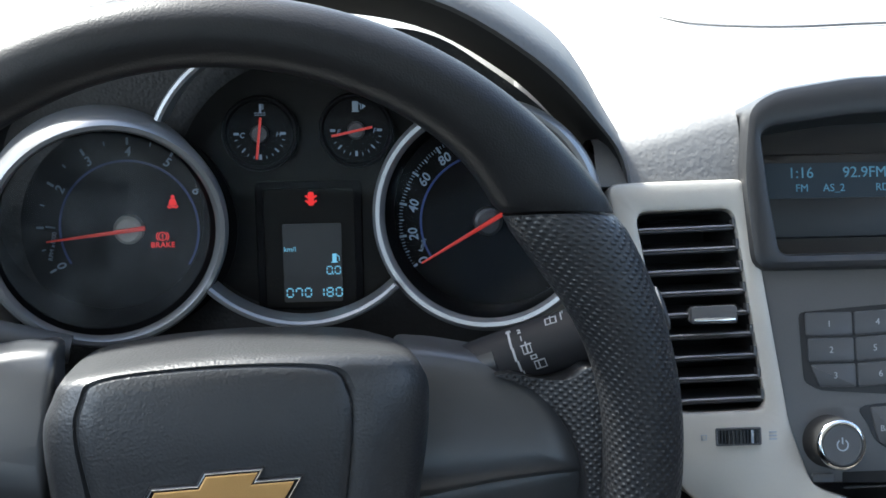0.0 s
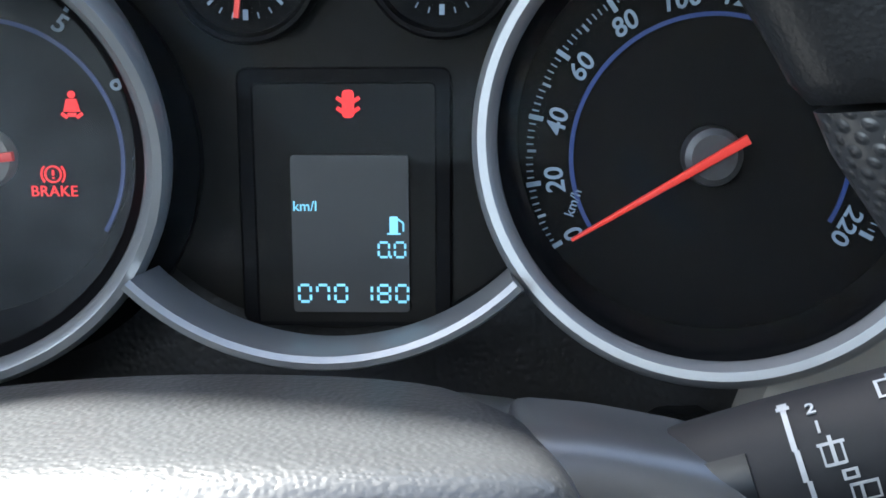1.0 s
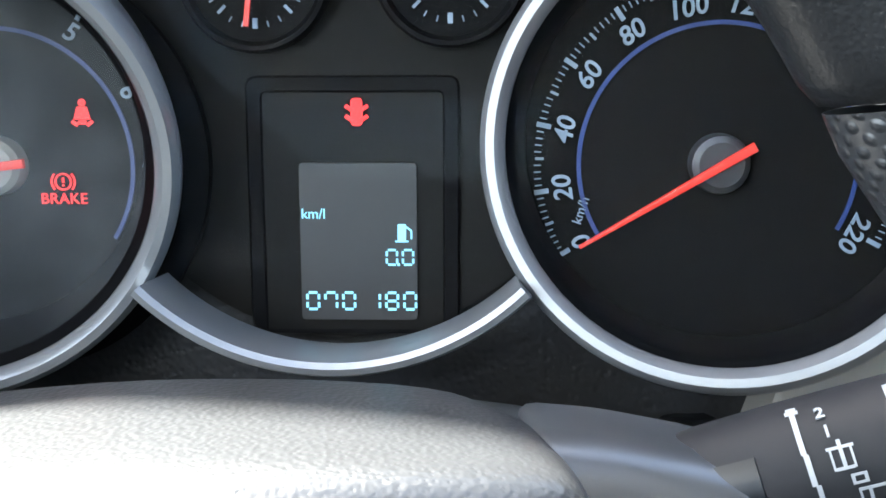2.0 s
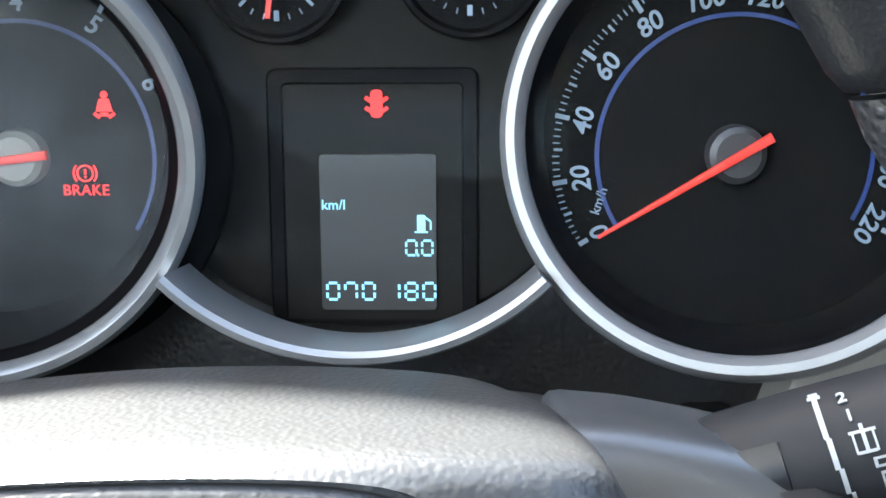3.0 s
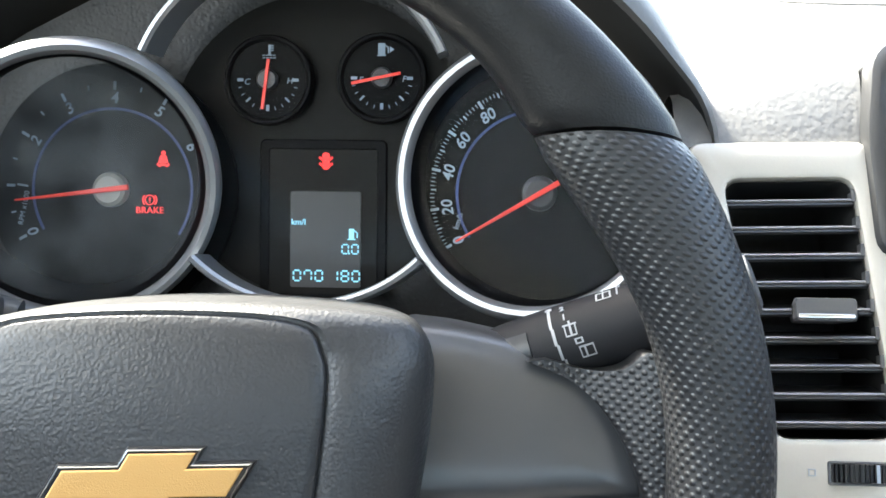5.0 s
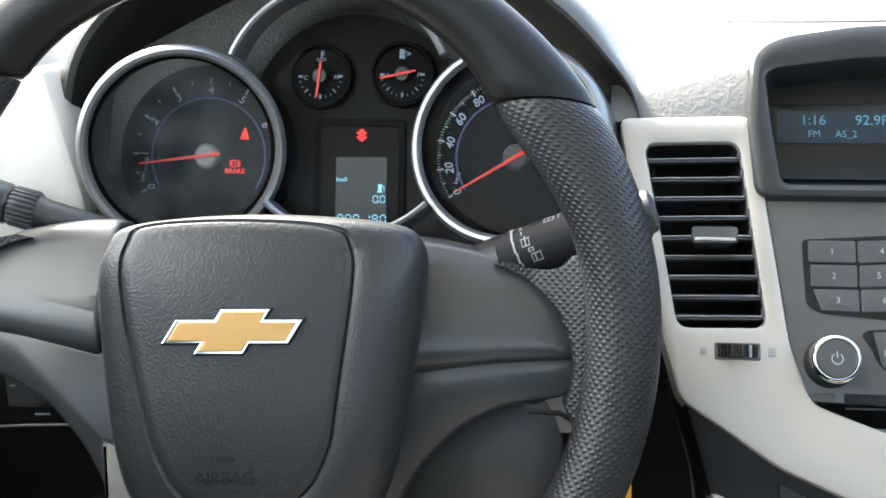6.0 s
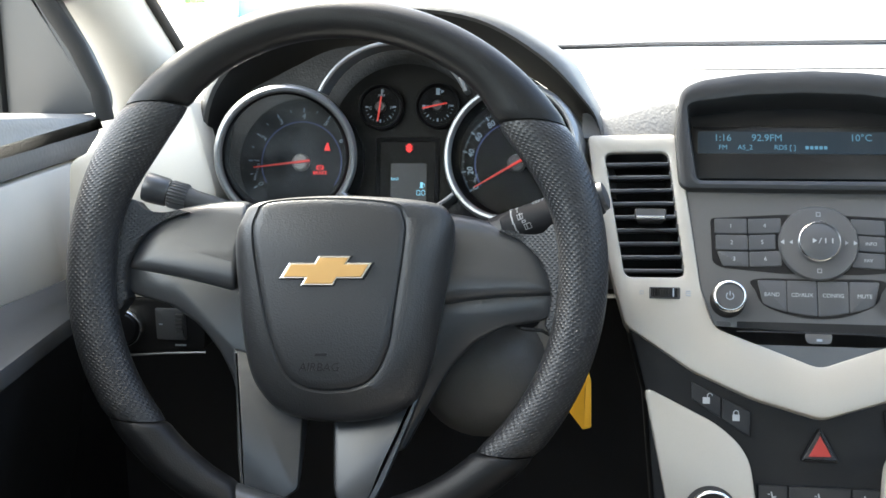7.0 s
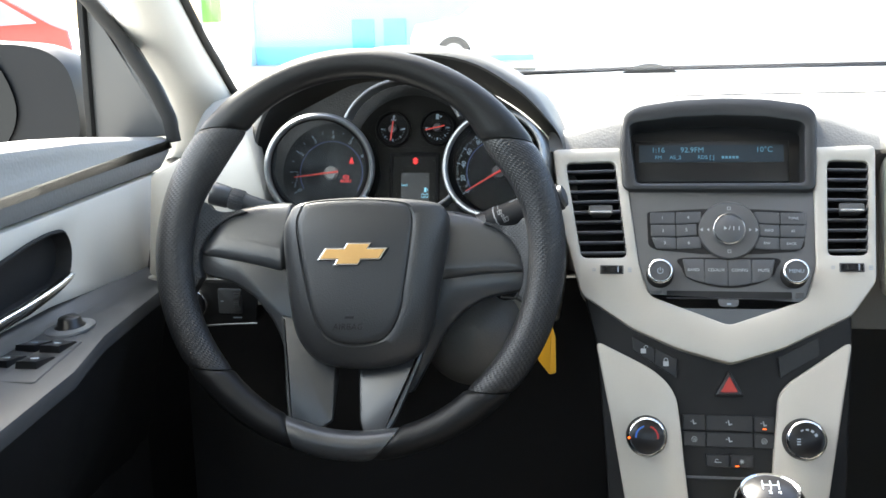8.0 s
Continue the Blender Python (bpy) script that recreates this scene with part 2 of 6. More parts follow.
def disc(cx, cy, r, n=40, a0=0.0):
    return [(cx + r * math.cos(a0 + 2 * math.pi * i / n), cy + r * math.sin(a0 + 2 * math.pi * i / n)) for i in range(n)]


def rings(bm, loops, cap0=True, cap1=True, closed=True):
    """Skin a row of loops of equal length."""
    vs = [[bm.verts.new(p) for p in l] for l in loops]
    n = len(vs[0])
    for a, b in zip(vs, vs[1:]):
        for i in range(n if closed else n - 1):
            bm.faces.new((a[i], a[(i + 1) % n], b[(i + 1) % n], b[i]))
    if cap0:
        bm.faces.new(vs[0][::-1])
    if cap1:
        bm.faces.new(vs[-1])
    return vs


def prism(bm, pts, z0, z1, bev=0.0):
    """A plate with this outline from z0 to z1, its upper edge rounded by bev."""
    pts = ccw(pts)
    loops = [[(x, y, z0) for x, y in pts], [(x, y, z1 - bev) for x, y in pts]]
    if bev:
        loops.append([(x, y, z1 - bev * 0.3) for x, y in offset(pts, bev * 0.3)])
        loops.append([(x, y, z1) for x, y in offset(pts, bev)])
    rings(bm, loops)


def plate(pts, z0, z1, bev=0.0):
    bm = bmesh.new()
    prism(bm, pts, z0, z1, bev)
    return bm


def frame_plate(bm, outer, inner, z0, z1, bev=0.001):
    """A plate with a hole; both outlines have the same count of points."""
    o, i = ccw(outer), ccw(inner)
    io = offset(i, -bev)
    rings(bm, [[(x, y, z0) for x, y in o], [(x, y, z1 - bev) for x, y in o], [(x, y, z1) for x, y in offset(o, bev)],
               [(x, y, z1) for x, y in io], [(x, y, z1 - bev) for x, y in i], [(x, y, z0) for x, y in i],
               [(x, y, z0) for x, y in o]], False, False)
    bmesh.ops.remove_doubles(bm, verts=bm.verts, dist=1e-6)


def lathe(bm, prof, n=64, a0=0.0, a1=360.0, cx=0.0, cy=0.0, m=None):
    """Turn a profile of (radius, z) round the local z axis."""
    full = abs(a1 - a0 - 360) < 1e-6
    k = n if full else n + 1
    vs = []
    for i in range(k):
        a = radians(a0 + (a1 - a0) * i / n)
        vs.append([bm.verts.new((m @ Vector((r * math.cos(a), r * math.sin(a), z)) if m else Vector((r * math.cos(a), r * math.sin(a), z))) + Vector((cx, cy, 0))) for r, z in prof])
    for i in range(n):
        a, b = vs[i], vs[(i + 1) % k]
        for j in range(len(prof) - 1):
            bm.faces.new((a[j], b[j], b[j + 1], a[j + 1]))
    if not full:
        bm.faces.new(vs[0])
        bm.faces.new(vs[-1][::-1])


def tube(bm, path, radius, n=12, cap=True):
    """A round bar along a path of points; radius may be a list."""
    path = [Vector(p) for p in path]
    up = Vector((0.13, 0.21, 0.97))
    loops = []
    for i, p in enumerate(path):
        d = (path[min(i + 1, len(path) - 1)] - path[max(i - 1, 0)]).normalized()
        s = d.cross(up).normalized()
        t = s.cross(d)
        r = radius[i] if isinstance(radius, (list, tuple)) else radius
        loops.append([p + (s * math.cos(2 * math.pi * k / n) + t * math.sin(2 * math.pi * k / n)) * r for k in range(n)])
    rings(bm, loops, cap, cap)


def bar(bm, a, b, w, z0, z1):
    """A flat bar from a to b, w wide, from z0 to z1."""
    a, b = Vector(a), Vector(b)
    d = (b - a).normalized() * 1.0
    s = Vector((-d.y, d.x)) * w / 2
    rings(bm, [[(*(a - s), z), (*(b - s), z), (*(b + s), z), (*(a + s), z)] for z in (z0, z1)])


def letters(name, body, size, mat, parent, x, y, z, turn=0.0, bold=0.0, depth=0.0002, slant=0.0, label="", space=1.0, align="CENTER"):
    cu = bpy.data.curves.new(name, "FONT")
    cu.body, cu.size, cu.extrude, cu.shear, cu.space_character = body, size, depth, slant, space
    cu.align_x, cu.align_y = align, "CENTER"
    cu.resolution_u = 3
    cu.offset = bold * size
    tmp = bpy.data.objects.new(name, cu)
    scene.collection.objects.link(tmp)
    me = bpy.data.meshes.new_from_object(tmp.evaluated_get(bpy.context.evaluated_depsgraph_get()))
    bpy.data.objects.remove(tmp)
    me.materials.clear()
    me.materials.append(mat)
    me.name = name
    ob = new(name, me)
    ob.parent = parent
    ob.matrix_local = Matrix.Translation((x, y, z)) @ Euler((0, 0, radians(turn))).to_matrix().to_4x4()
    if label:
        tagged(ob, label)
    return ob


SEG = {"0": "abcdef", "1": "bc", "7": "abcf", "8": "abcdefg", ".": ""}


def seven(bm, digits, x, y, h, w, gap, z, t):
    """Seven-segment digits of height h from x rightwards."""
    for ch in digits:
        if ch == " ":
            x += w * 0.6
            continue
        if ch == ".":
            bar(bm, (x - gap * 0.75, y - h / 2 - t * 0.5), (x - gap * 0.75, y - h / 2 + t * 0.7), t * 1.2, z, z + 0.0002)
            continue
        k = t * 0.62
        ends = {"a": ((x + k, y + h / 2), (x + w - k, y + h / 2)), "d": ((x + k, y - h / 2), (x + w - k, y - h / 2)), "g": ((x + k, y), (x + w - k, y)),
                "b": ((x + w, y + h / 2 - k), (x + w, y + k)), "c": ((x + w, y - k), (x + w, y - h / 2 + k)),
                "f": ((x, y + h / 2 - k), (x, y + k)), "e": ((x, y - k), (x, y - h / 2 + k))}
        for s in SEG[ch]:
            bar(bm, *ends[s], t, z, z + 0.0002)
        x += w + gap


# ---- instrument cluster ----
DM = axes((0.0283, 0.1315, 0.9769), (1, 0, 0), (0, 0.2425, 0.9701), (0, -0.9701, 0.2425))


def polar(c, r, a):
    return (c[0] + r * math.cos(radians(a)), c[1] + r * math.sin(radians(a)))


def big_dial(parent, c, ring_at, ring_lean, ring_turn, values, label_r, first, last, needle_at, name, hub_mat):
    """Face, ring, scale and needle of one of the two large dials, centred at c."""
    bm = plate(disc(*c, 0.0505, 64), -0.006, 0.0)
    face = part("dial_face", bm, FACE, parent, "black dial face")
    bm = bmesh.new()
    rm = Matrix.Translation(ring_at) @ Euler((radians(ring_lean), radians(ring_turn), 0)).to_matrix().to_4x4()
    lathe(bm, [(0.0525, -0.03), (0.0540, -0.006), (0.0542, 0.0), (0.0533, 0.003), (0.0516, 0.0048), (0.0497, 0.0046), (0.0484, 0.0028), (0.0478, 0.0)],
          96, 0, 360, 0, 0, rm)
    part("dial_ring", bm, SILVER, parent, "satin silver dial ring")
    bm = bmesh.new()
    lathe(bm, [(0.0479, 0.0012), (0.047, -0.003), (0.0462, -0.01), (0.0455, -0.028), (0.0455, -0.034)], 72, 0, 360, 0, 0, rm)
    part("dial_wall", bm, CLUSTERBLACK, parent, "smooth black wall inside the dial ring")
    bm = bmesh.new()
    lathe(bm, [(0.0, -0.0045), (0.02, -0.0042), (0.036, -0.0034), (0.0462, -0.002), (0.0462, -0.0026), (0.036, -0.004), (0.02, -0.0048), (0.0, -0.0051)], 48, 0, 360, 0, 0, rm)
    bmesh.ops.remove_doubles(bm, verts=bm.verts, dist=1e-6)
    part("dial_lens", bm, VEILED if name == "tachometer" else LENS, parent, "clear dial lens").visible_shadow = False
    bm = bmesh.new()
    steps = len(values) - 1
    fine = 10 if steps > 9 else 4
    for i in range(steps * fine + 1):
        a = first + (last - first) * i / (steps * fine)
        if i % fine == 0:
            bar(bm, polar(c, 0.0398, a), polar(c, 0.0432, a), 0.0011, 0.0002, 0.0006)
        elif i % (fine // 2) == 0:
            bar(bm, polar(c, 0.0405, a), polar(c, 0.0425, a), 0.0006, 0.0002, 0.0005)
        elif steps > 9:
            bar(bm, polar(c, 0.0412, a), polar(c, 0.0428, a), 0.0003, 0.0002, 0.0004)
    part("scale_mark", bm, DIALINK, face, "pale scale marks", smooth=0)
    for i, v in enumerate(values):
        a = first + (last - first) * i / steps
        letters("numeral", v, 0.0062, DIALINK, face, *polar(c, label_r - 0.0003, a), 0.0003, a - 90, 0.014, slant=0.12)
    bm = bmesh.new()
    lathe(bm, [(0.0318, 0.0002), (0.0318, 0.0006), (0.0328, 0.0006), (0.0328, 0.0002)], 90, last - 2, first + 2, *c)
    part("glow_ring", bm, BLUEGLOW, face, "thin blue illuminated arc")
    bm = bmesh.new()
    lathe(bm, [(0.0, 0.0055), (0.0052, 0.0055), (0.0066, 0.0045), (0.007, 0.003), (0.007, 0.0)], 40, 0, 360, *c)
    bmesh.ops.remove_doubles(bm, verts=bm.verts, dist=1e-6)
    hub = part("needle_hub", bm, hub_mat, parent, "round needle cap")
    bm = bmesh.new()
    d = Vector((math.cos(radians(needle_at)), math.sin(radians(needle_at))))
    s = Vector((-d.y, d.x))
    o = Vector(c)
    tail, mid, tip = o - d * 0.0085, o, o + d * 0.0375
    ol = [tail - s * 0.0011, mid - s * 0.001, tip - s * 0.00035, tip + s * 0.00035, mid + s * 0.001, tail + s * 0.0011]
    prism(bm, [tuple(p) for p in ol], 0.0058, 0.0072, 0.0003)
    part("needle", bm, NEEDLE, parent, "red pointer needle")


def small_gauge(parent, c, needle_at, icon):
    bm = bmesh.new()
    lathe(bm, [(0.0178, -0.004), (0.0178, 0.0012), (0.0172, 0.0022), (0.0162, 0.0022), (0.0152, 0.001), (0.0148, -0.002)], 56, 0, 360, *c)
    part("gauge_rim", bm, CLUSTERBLACK, parent, "raised black gauge rim")
    g = part("gauge_face", plate(disc(*c, 0.0152, 48), -0.003, 0.0006), FACE, parent, "small black gauge face")
    bm = bmesh.new()
    for i in range(13):
        a = 180 + 15 * i
        big = i % 6 == 0
        mid = i % 3 == 0
        bar(bm, polar(c, 0.0098 if big or mid else 0.0108, a), polar(c, 0.0122, a), 0.0012 if big else (0.0007 if mid else 0.0003), 0.0008, 0.0011)
    part("scale_mark", bm, DIALINK, g, smooth=0)
    bm = bmesh.new()
    lathe(bm, [(0.0, 0.004), (0.0035, 0.004), (0.0042, 0.0028), (0.0042, 0.0006)], 28, 0, 360, *c)
    part("needle_hub", bm, CAPDARK, parent)
    bm = bmesh.new()
    p, q = polar(c, 0.0118, needle_at), polar(c, 0.0078, needle_at + 180)
    bar(bm, p, q, 0.0011, 0.0042, 0.0052)
    part("needle", bm, NEEDLE, parent, "short red needle")
    lo, hi = ("C", "H") if icon == "heat" else ("E", "F")
    letters("letter", lo, 0.0034, DIALINK, g, c[0] - 0.0084, c[1] - 0.0008, 0.0008, slant=0.2)
    letters("letter", hi, 0.0034, DIALINK, g, c[0] + 0.0086, c[1] - 0.0004, 0.0008, slant=0.2)
    bm = bmesh.new()
    x, y, z0, z1 = c[0] + 0.0006, c[1] + 0.0112, 0.0008, 0.0011
    if icon == "heat":
        bar(bm, (x, y - 0.0016), (x, y + 0.0026), 0.0009, z0, z1)
        for k in (0.0004, 0.0013, 0.0022):
            bar(bm, (x, y + k), (x + 0.0016, y + k), 0.0004, z0, z1)
        for k in (-0.0016, -0.0026):
            for j in range(-2, 2):
                bar(bm, (x + j * 0.0014, y + k), (x + j * 0.0014 + 0.001, y + k + 0.0002), 0.0004, z0, z1)
    else:
        prism(bm, rect(x - 0.0022, x + 0.0006, y - 0.0022, y + 0.0024, 0.0003), z0, z1)
        bar(bm, (x - 0.0026, y - 0.0024), (x + 0.001, y - 0.0024), 0.0004, z0, z1)
        bar(bm, (x + 0.0006, y + 0.0016), (x + 0.0018, y + 0.0008), 0.0004, z0, z1)
        bar(bm, (x + 0.0018, y + 0.0008), (x + 0.0018, y - 0.0014), 0.0004, z0, z1)
        prism(bm, [(x + 0.0024, y - 0.0012), (x + 0.0042, y), (x + 0.0024, y + 0.0012)], z0, z1)
    part("gauge_symbol", bm, DIALINK, g, smooth=0)


HOUSING = material("leather_grained_black", (0.026, 0.026, 0.027), 0.5, spec=0.35, grain=0.08, bump=0.9, bump_scale=620, pattern="leather")
cluster = thing("instrument_cluster", DM, "black instrument cluster with two silver-ringed dials, lit red telltales", "gauges")
part("housing", plate(rounded([(-0.15, -0.085), (0.15, -0.085), (0.15, 0.015), (0.118, 0.052), (0.065, 0.088), (-0.055, 0.09), (-0.135, 0.05)], 0.02, 6), -0.03, -0.0085), HOUSING, cluster, "grained black cluster housing")
TC, SC, CC = (-0.0785, -0.0045), (0.0918, -0.004), (0.004, 0.0135)
CENTRE = material("warm_grey_face", (0.0095, 0.009, 0.0083), 0.5, spec=0.08, grain=0.08, bump=0.06, bump_scale=2000)
module = part("centre_face", plate(disc(*CC, 0.0605, 72), -0.008, -0.0035), CENTRE, cluster, "dark warm-grey centre panel of the cluster")
for a0, a1, at, lean in ((226, 314, (0.0037, 0.0146, 0.0215), -4), (24, 156, (-0.002, 0.0225, 0.024), 2)):
    bm = bmesh.new()
    lathe(bm, [(0.0635, -0.02), (0.0638, -0.001), (0.063, 0.0016), (0.0615, 0.0022), (0.0602, 0.0012), (0.0597, -0.002), (0.0597, -0.02)], 60, a0, a1, 0, 0,
          Matrix.Translation(at) @ Euler((radians(lean), 0, 0)).to_matrix().to_4x4())
    part("centre_ring", bm, SILVER, cluster, "satin silver arc joining the dials")
big_dial(cluster, TC, (-0.0819, -0.0027, 0.0315), 11, 17, list("012345678"), 0.0368, 208, -31, 187, "tachometer", CAPGREY)
big_dial(cluster, SC, (0.0887, 0.002, 0.0222), -5, -15, [str(v) for v in range(0, 221, 20)], 0.0366, 211, -27, 210.5, "speedometer", CAPDARK)
letters("unit", "RPM x1000", 0.003, DIALINK, cluster, *polar(TC, 0.037, 192), 0.0004, 78)
letters("unit", "km/h", 0.0033, DIALINK, cluster, *polar(SC, 0.0335, 199.5), 0.0004, 72)
small_gauge(cluster, (-0.0157, 0.0395), 263, "heat")
small_gauge(cluster, (0.0295, 0.0405), 192, "fuel")
# clear lens over the centre
bm = bmesh.new()
o = rounded([(-0.0425, -0.032), (0.05, -0.033), (0.054, 0.03), (0.03, 0.065), (-0.02, 0.065), (-0.045, 0.03)], 0.02, 5)
rings(bm, [[(x, y, 0.0068 + 0.00006 * (1 - k)) for x, y in [(a * k, b * k) for a, b in o]] for k in (1.0, 0.6, 0.2)])
part("centre_lens", bm, LENS, cluster, "clear lens over the display").visible_shadow = False
# display
bm = bmesh.new()
frame_plate(bm, rect(-0.0195, 0.0315, -0.0455, 0.0165, 0.003), rect(-0.0155, 0.0275, -0.0455, 0.0125, 0.0015), -0.0035, -0.0025, 0.0005)
part("display_frame", bm, CLUSTERBLACK, module, "black display surround")
part("display_window", plate(rect(-0.0155, 0.0275, -0.0455, 0.0125, 0.001), -0.0035, -0.0028), CENTRE, module)
LCD = material("lit_grey_lcd", (0.015, 0.0155, 0.0165), 0.4, stain=0.15, emit=0.06)
part("lcd", plate(rect(-0.007, 0.0212, -0.0425, -0.0042, 0.001), -0.0028, -0.0022), LCD, module, "faintly lit grey display")
for i, ch in enumerate("070180"):
    bm = bmesh.new()
    seven(bm, ch, -0.0056 + i * 0.0044 + (0.00168 if i > 2 else 0), -0.0378, 0.0041, 0.0028, 0.0016, -0.0021, 0.0006)
    part("odometer_digit", bm, ICE, module, "ice-blue odometer digit", smooth=0)
bm = bmesh.new()
seven(bm, "0.0", 0.0139, -0.027, 0.0036, 0.0025, 0.0014, -0.0021, 0.0005)
part("trip_digit", bm, ICE, module, smooth=0)
letters("unit", "km/l", 0.0034, ICE, module, -0.0037, -0.0165, -0.002)
bm = bmesh.new()
prism(bm, rect(0.0166, 0.0186, -0.0231, -0.0189, 0.0003), -0.0021, -0.0019)
bar(bm, (0.016, -0.0231), (0.0192, -0.0231), 0.0004, -0.0021, -0.0019)
bar(bm, (0.0186, -0.0195), (0.0199, -0.0205), 0.0004, -0.0021, -0.0019)
bar(bm, (0.0199, -0.0205), (0.0199, -0.0225), 0.0004, -0.0021, -0.0019)
part("pump_symbol", bm, ICE, module, smooth=0)
# telltales
bm = bmesh.new()
x, y = 0.0071, 0.0076
prism(bm, rect(x - 0.0014, x + 0.0014, y - 0.003, y + 0.0036, 0.0011), -0.0027, -0.0023)
for s in (-1, 1):
    bar(bm, (x + s * 0.0012, y + 0.0008), (x + s * 0.0027, y + 0.0018), 0.0009, -0.0027, -0.0023)
    bar(bm, (x + s * 0.0012, y - 0.0016), (x + s * 0.0027, y - 0.0006), 0.0009, -0.0027, -0.0023)
part("door_telltale", bm, REDGLOW, module, "lit red open-door telltale", smooth=0)
bm = bmesh.new()
x, y = -0.0578, 0.0078
prism(bm, disc(x + 0.0001, y + 0.0026, 0.0009, 14), 0.0002, 0.0006)
prism(bm, [(x - 0.0012, y + 0.0016), (x + 0.0012, y + 0.0016), (x + 0.002, y - 0.0014), (x - 0.002, y - 0.0014)], 0.0002, 0.0006)
bar(bm, (x - 0.0025, y - 0.0018), (x - 0.0011, y - 0.0028), 0.0008, 0.0002, 0.0006)
bar(bm, (x + 0.0025, y - 0.0018), (x + 0.0011, y - 0.0028), 0.0008, 0.0002, 0.0006)
bar(bm, (x - 0.001, y - 0.0021), (x + 0.001, y - 0.0021), 0.0009, 0.0002, 0.0006)
part("belt_telltale", bm, REDGLOW, cluster, "lit red seat-belt telltale", smooth=0)
bm = bmesh.new()
x, y = -0.0633, -0.0084
lathe(bm, [(0.0017, 0.0002), (0.0017, 0.0006), (0.0021, 0.0006), (0.0021, 0.0002)], 24, 0, 360, x, y)
for a in (0, 180):
    lathe(bm, [(0.0026, 0.0002), (0.0026, 0.0006), (0.003, 0.0006), (0.003, 0.0002)], 10, a - 42, a + 42, x, y)
bar(bm, (x, y + 0.001), (x, y - 0.0003), 0.0005, 0.0002, 0.0006)
bar(bm, (x, y - 0.0007), (x, y - 0.0011), 0.0005, 0.0002, 0.0006)
part("brake_telltale", bm, REDGLOW, cluster, "lit red brake telltale", smooth=0)
letters("telltale_word", "BRAKE", 0.0037, REDGLOW, cluster, x, y - 0.0042, 0.0003, space=1.05)


# ---- steering wheel ----
WM = tilted((0.0055, 0.0040, 0.9180), 15.5, 5.0)
wheel = thing("steering_wheel", WM, "black leather three-spoke steering wheel with dotted grips", "steering wheel")


def rim_piece(name, a0, a1, mat, label, lean0=0.0, lean1=0.0):
    """A stretch of the rim; the leans slope its end cuts. Thicker at the grips."""
    n, k = max(8, int(abs(a1 - a0) / 2)), 24
    bm = bmesh.new()
    uv = bm.loops.layers.uv.new("uv")
    vs = []
    for i in range(n + 1):
        row = []
        t = i / n
        for j in range(k):
            b = 2 * math.pi * j / k
            a = a0 + (a1 - a0) * t
            side = math.cos(radians(a)) ** 2
            thumb = math.exp(-((abs((a + 90) % 360 - 180) - 63) / 13) ** 2)
            hr = 0.0135 + 0.0032 * side + 0.0015 * thumb
            hz = 0.0145 + 0.0015 * side
            end = min(t, 1 - t) * abs(a1 - a0)
            if end < 0.55:
                hr -= 0.0011 * (1 - end / 0.55)
                hz -= 0.0011 * (1 - end / 0.55)
            rad = 0.1865 - hr - (0.0011 if end < 0.01 else 0)
            inward = (1 - math.cos(b)) / 2
            a += (lean0 * (1 - t) + lean1 * t) * inward
            r = rad + hr * math.cos(b) - thumb * 0.004 * inward ** 2
            row.append(bm.verts.new((r * math.cos(radians(a)), r * math.sin(radians(a)), hz * math.sin(b))))
        vs.append(row)
    for i in range(n):
        for j in range(k):
            q = (vs[i][j], vs[i + 1][j], vs[i + 1][(j + 1) % k], vs[i][(j + 1) % k])
            f = bm.faces.new(q)
            for l, (ii, jj) in zip(f.loops, ((i, j), (i + 1, j), (i + 1, j + 1), (i, j + 1))):
                l[uv].uv = (radians(a0 + (a1 - a0) * ii / n) * 0.17, jj / k * 0.09)
    bm.faces.new(vs[0])
    bm.faces.new(vs[-1][::-1])
    return part(name, bm, mat, wheel, label, smooth=60)


rim_piece("rim_top", 31.5, 142.5, LEATHER, "smooth black leather upper rim", 10, -10)
rim_piece("rim_grip", -42.5, 31, GRIP, "dotted black leather grip", -9, 10)
rim_piece("rim_grip", 143, 213, GRIP, "dotted black leather grip", -10, 9)
rim_piece("rim_bottom", 213.5, 251.9, LEATHER, "smooth black leather lower rim", 9, -6.3)
rim_piece("rim_bottom", 274.4, 317, LEATHER, "smooth black leather lower rim", 9.3, -9)
rim_piece("spoke_foot", 252.4, 273.9, SATIN, "satin grey foot of the lower spokes", -6.3, 9.3)

HUB = spline([(-0.0755, 0.012), (-0.071, 0.037), (-0.057, 0.0485), (0.0, 0.0535), (0.062, 0.0495), (0.0795, 0.04), (0.0815, 0.018), (0.0735, -0.03),
              (0.064, -0.075), (0.049, -0.0985), (0.012, -0.1085), (-0.031, -0.1055), (-0.053, -0.0915), (-0.0665, -0.062)], 6)
COVER = spline([(-0.0595, 0.022), (-0.057, 0.0405), (-0.048, 0.0485), (-0.004, 0.0508), (0.038, 0.0475), (0.0475, 0.038), (0.0485, 0.02), (0.0415, -0.03),
                (0.0365, -0.058), (0.023, -0.0795), (-0.004, -0.086), (-0.029, -0.0805), (-0.0425, -0.0605), (-0.0505, -0.03)], 6)


HUB = [(0.96 * x + 0.003, 0.955 * y - 0.001) for x, y in HUB]
COVER = [(0.96 * x + 0.003, 0.955 * y - 0.001) for x, y in COVER]


def dome(p, top=0.014):
    """Depth of the padded hub's front at a place."""
    x, y = p
    return top - 0.006 * (x / 0.08) ** 2 - 0.007 * max(0.0, (y - 0.01) / 0.045) ** 2 - 0.010 * max(0.0, (-y - 0.03) / 0.08) ** 2


def blend(a, b, t):
    return [(p[0] * (1 - t) + q[0] * t, p[1] * (1 - t) + q[1] * t) for p, q in zip(a, b)]


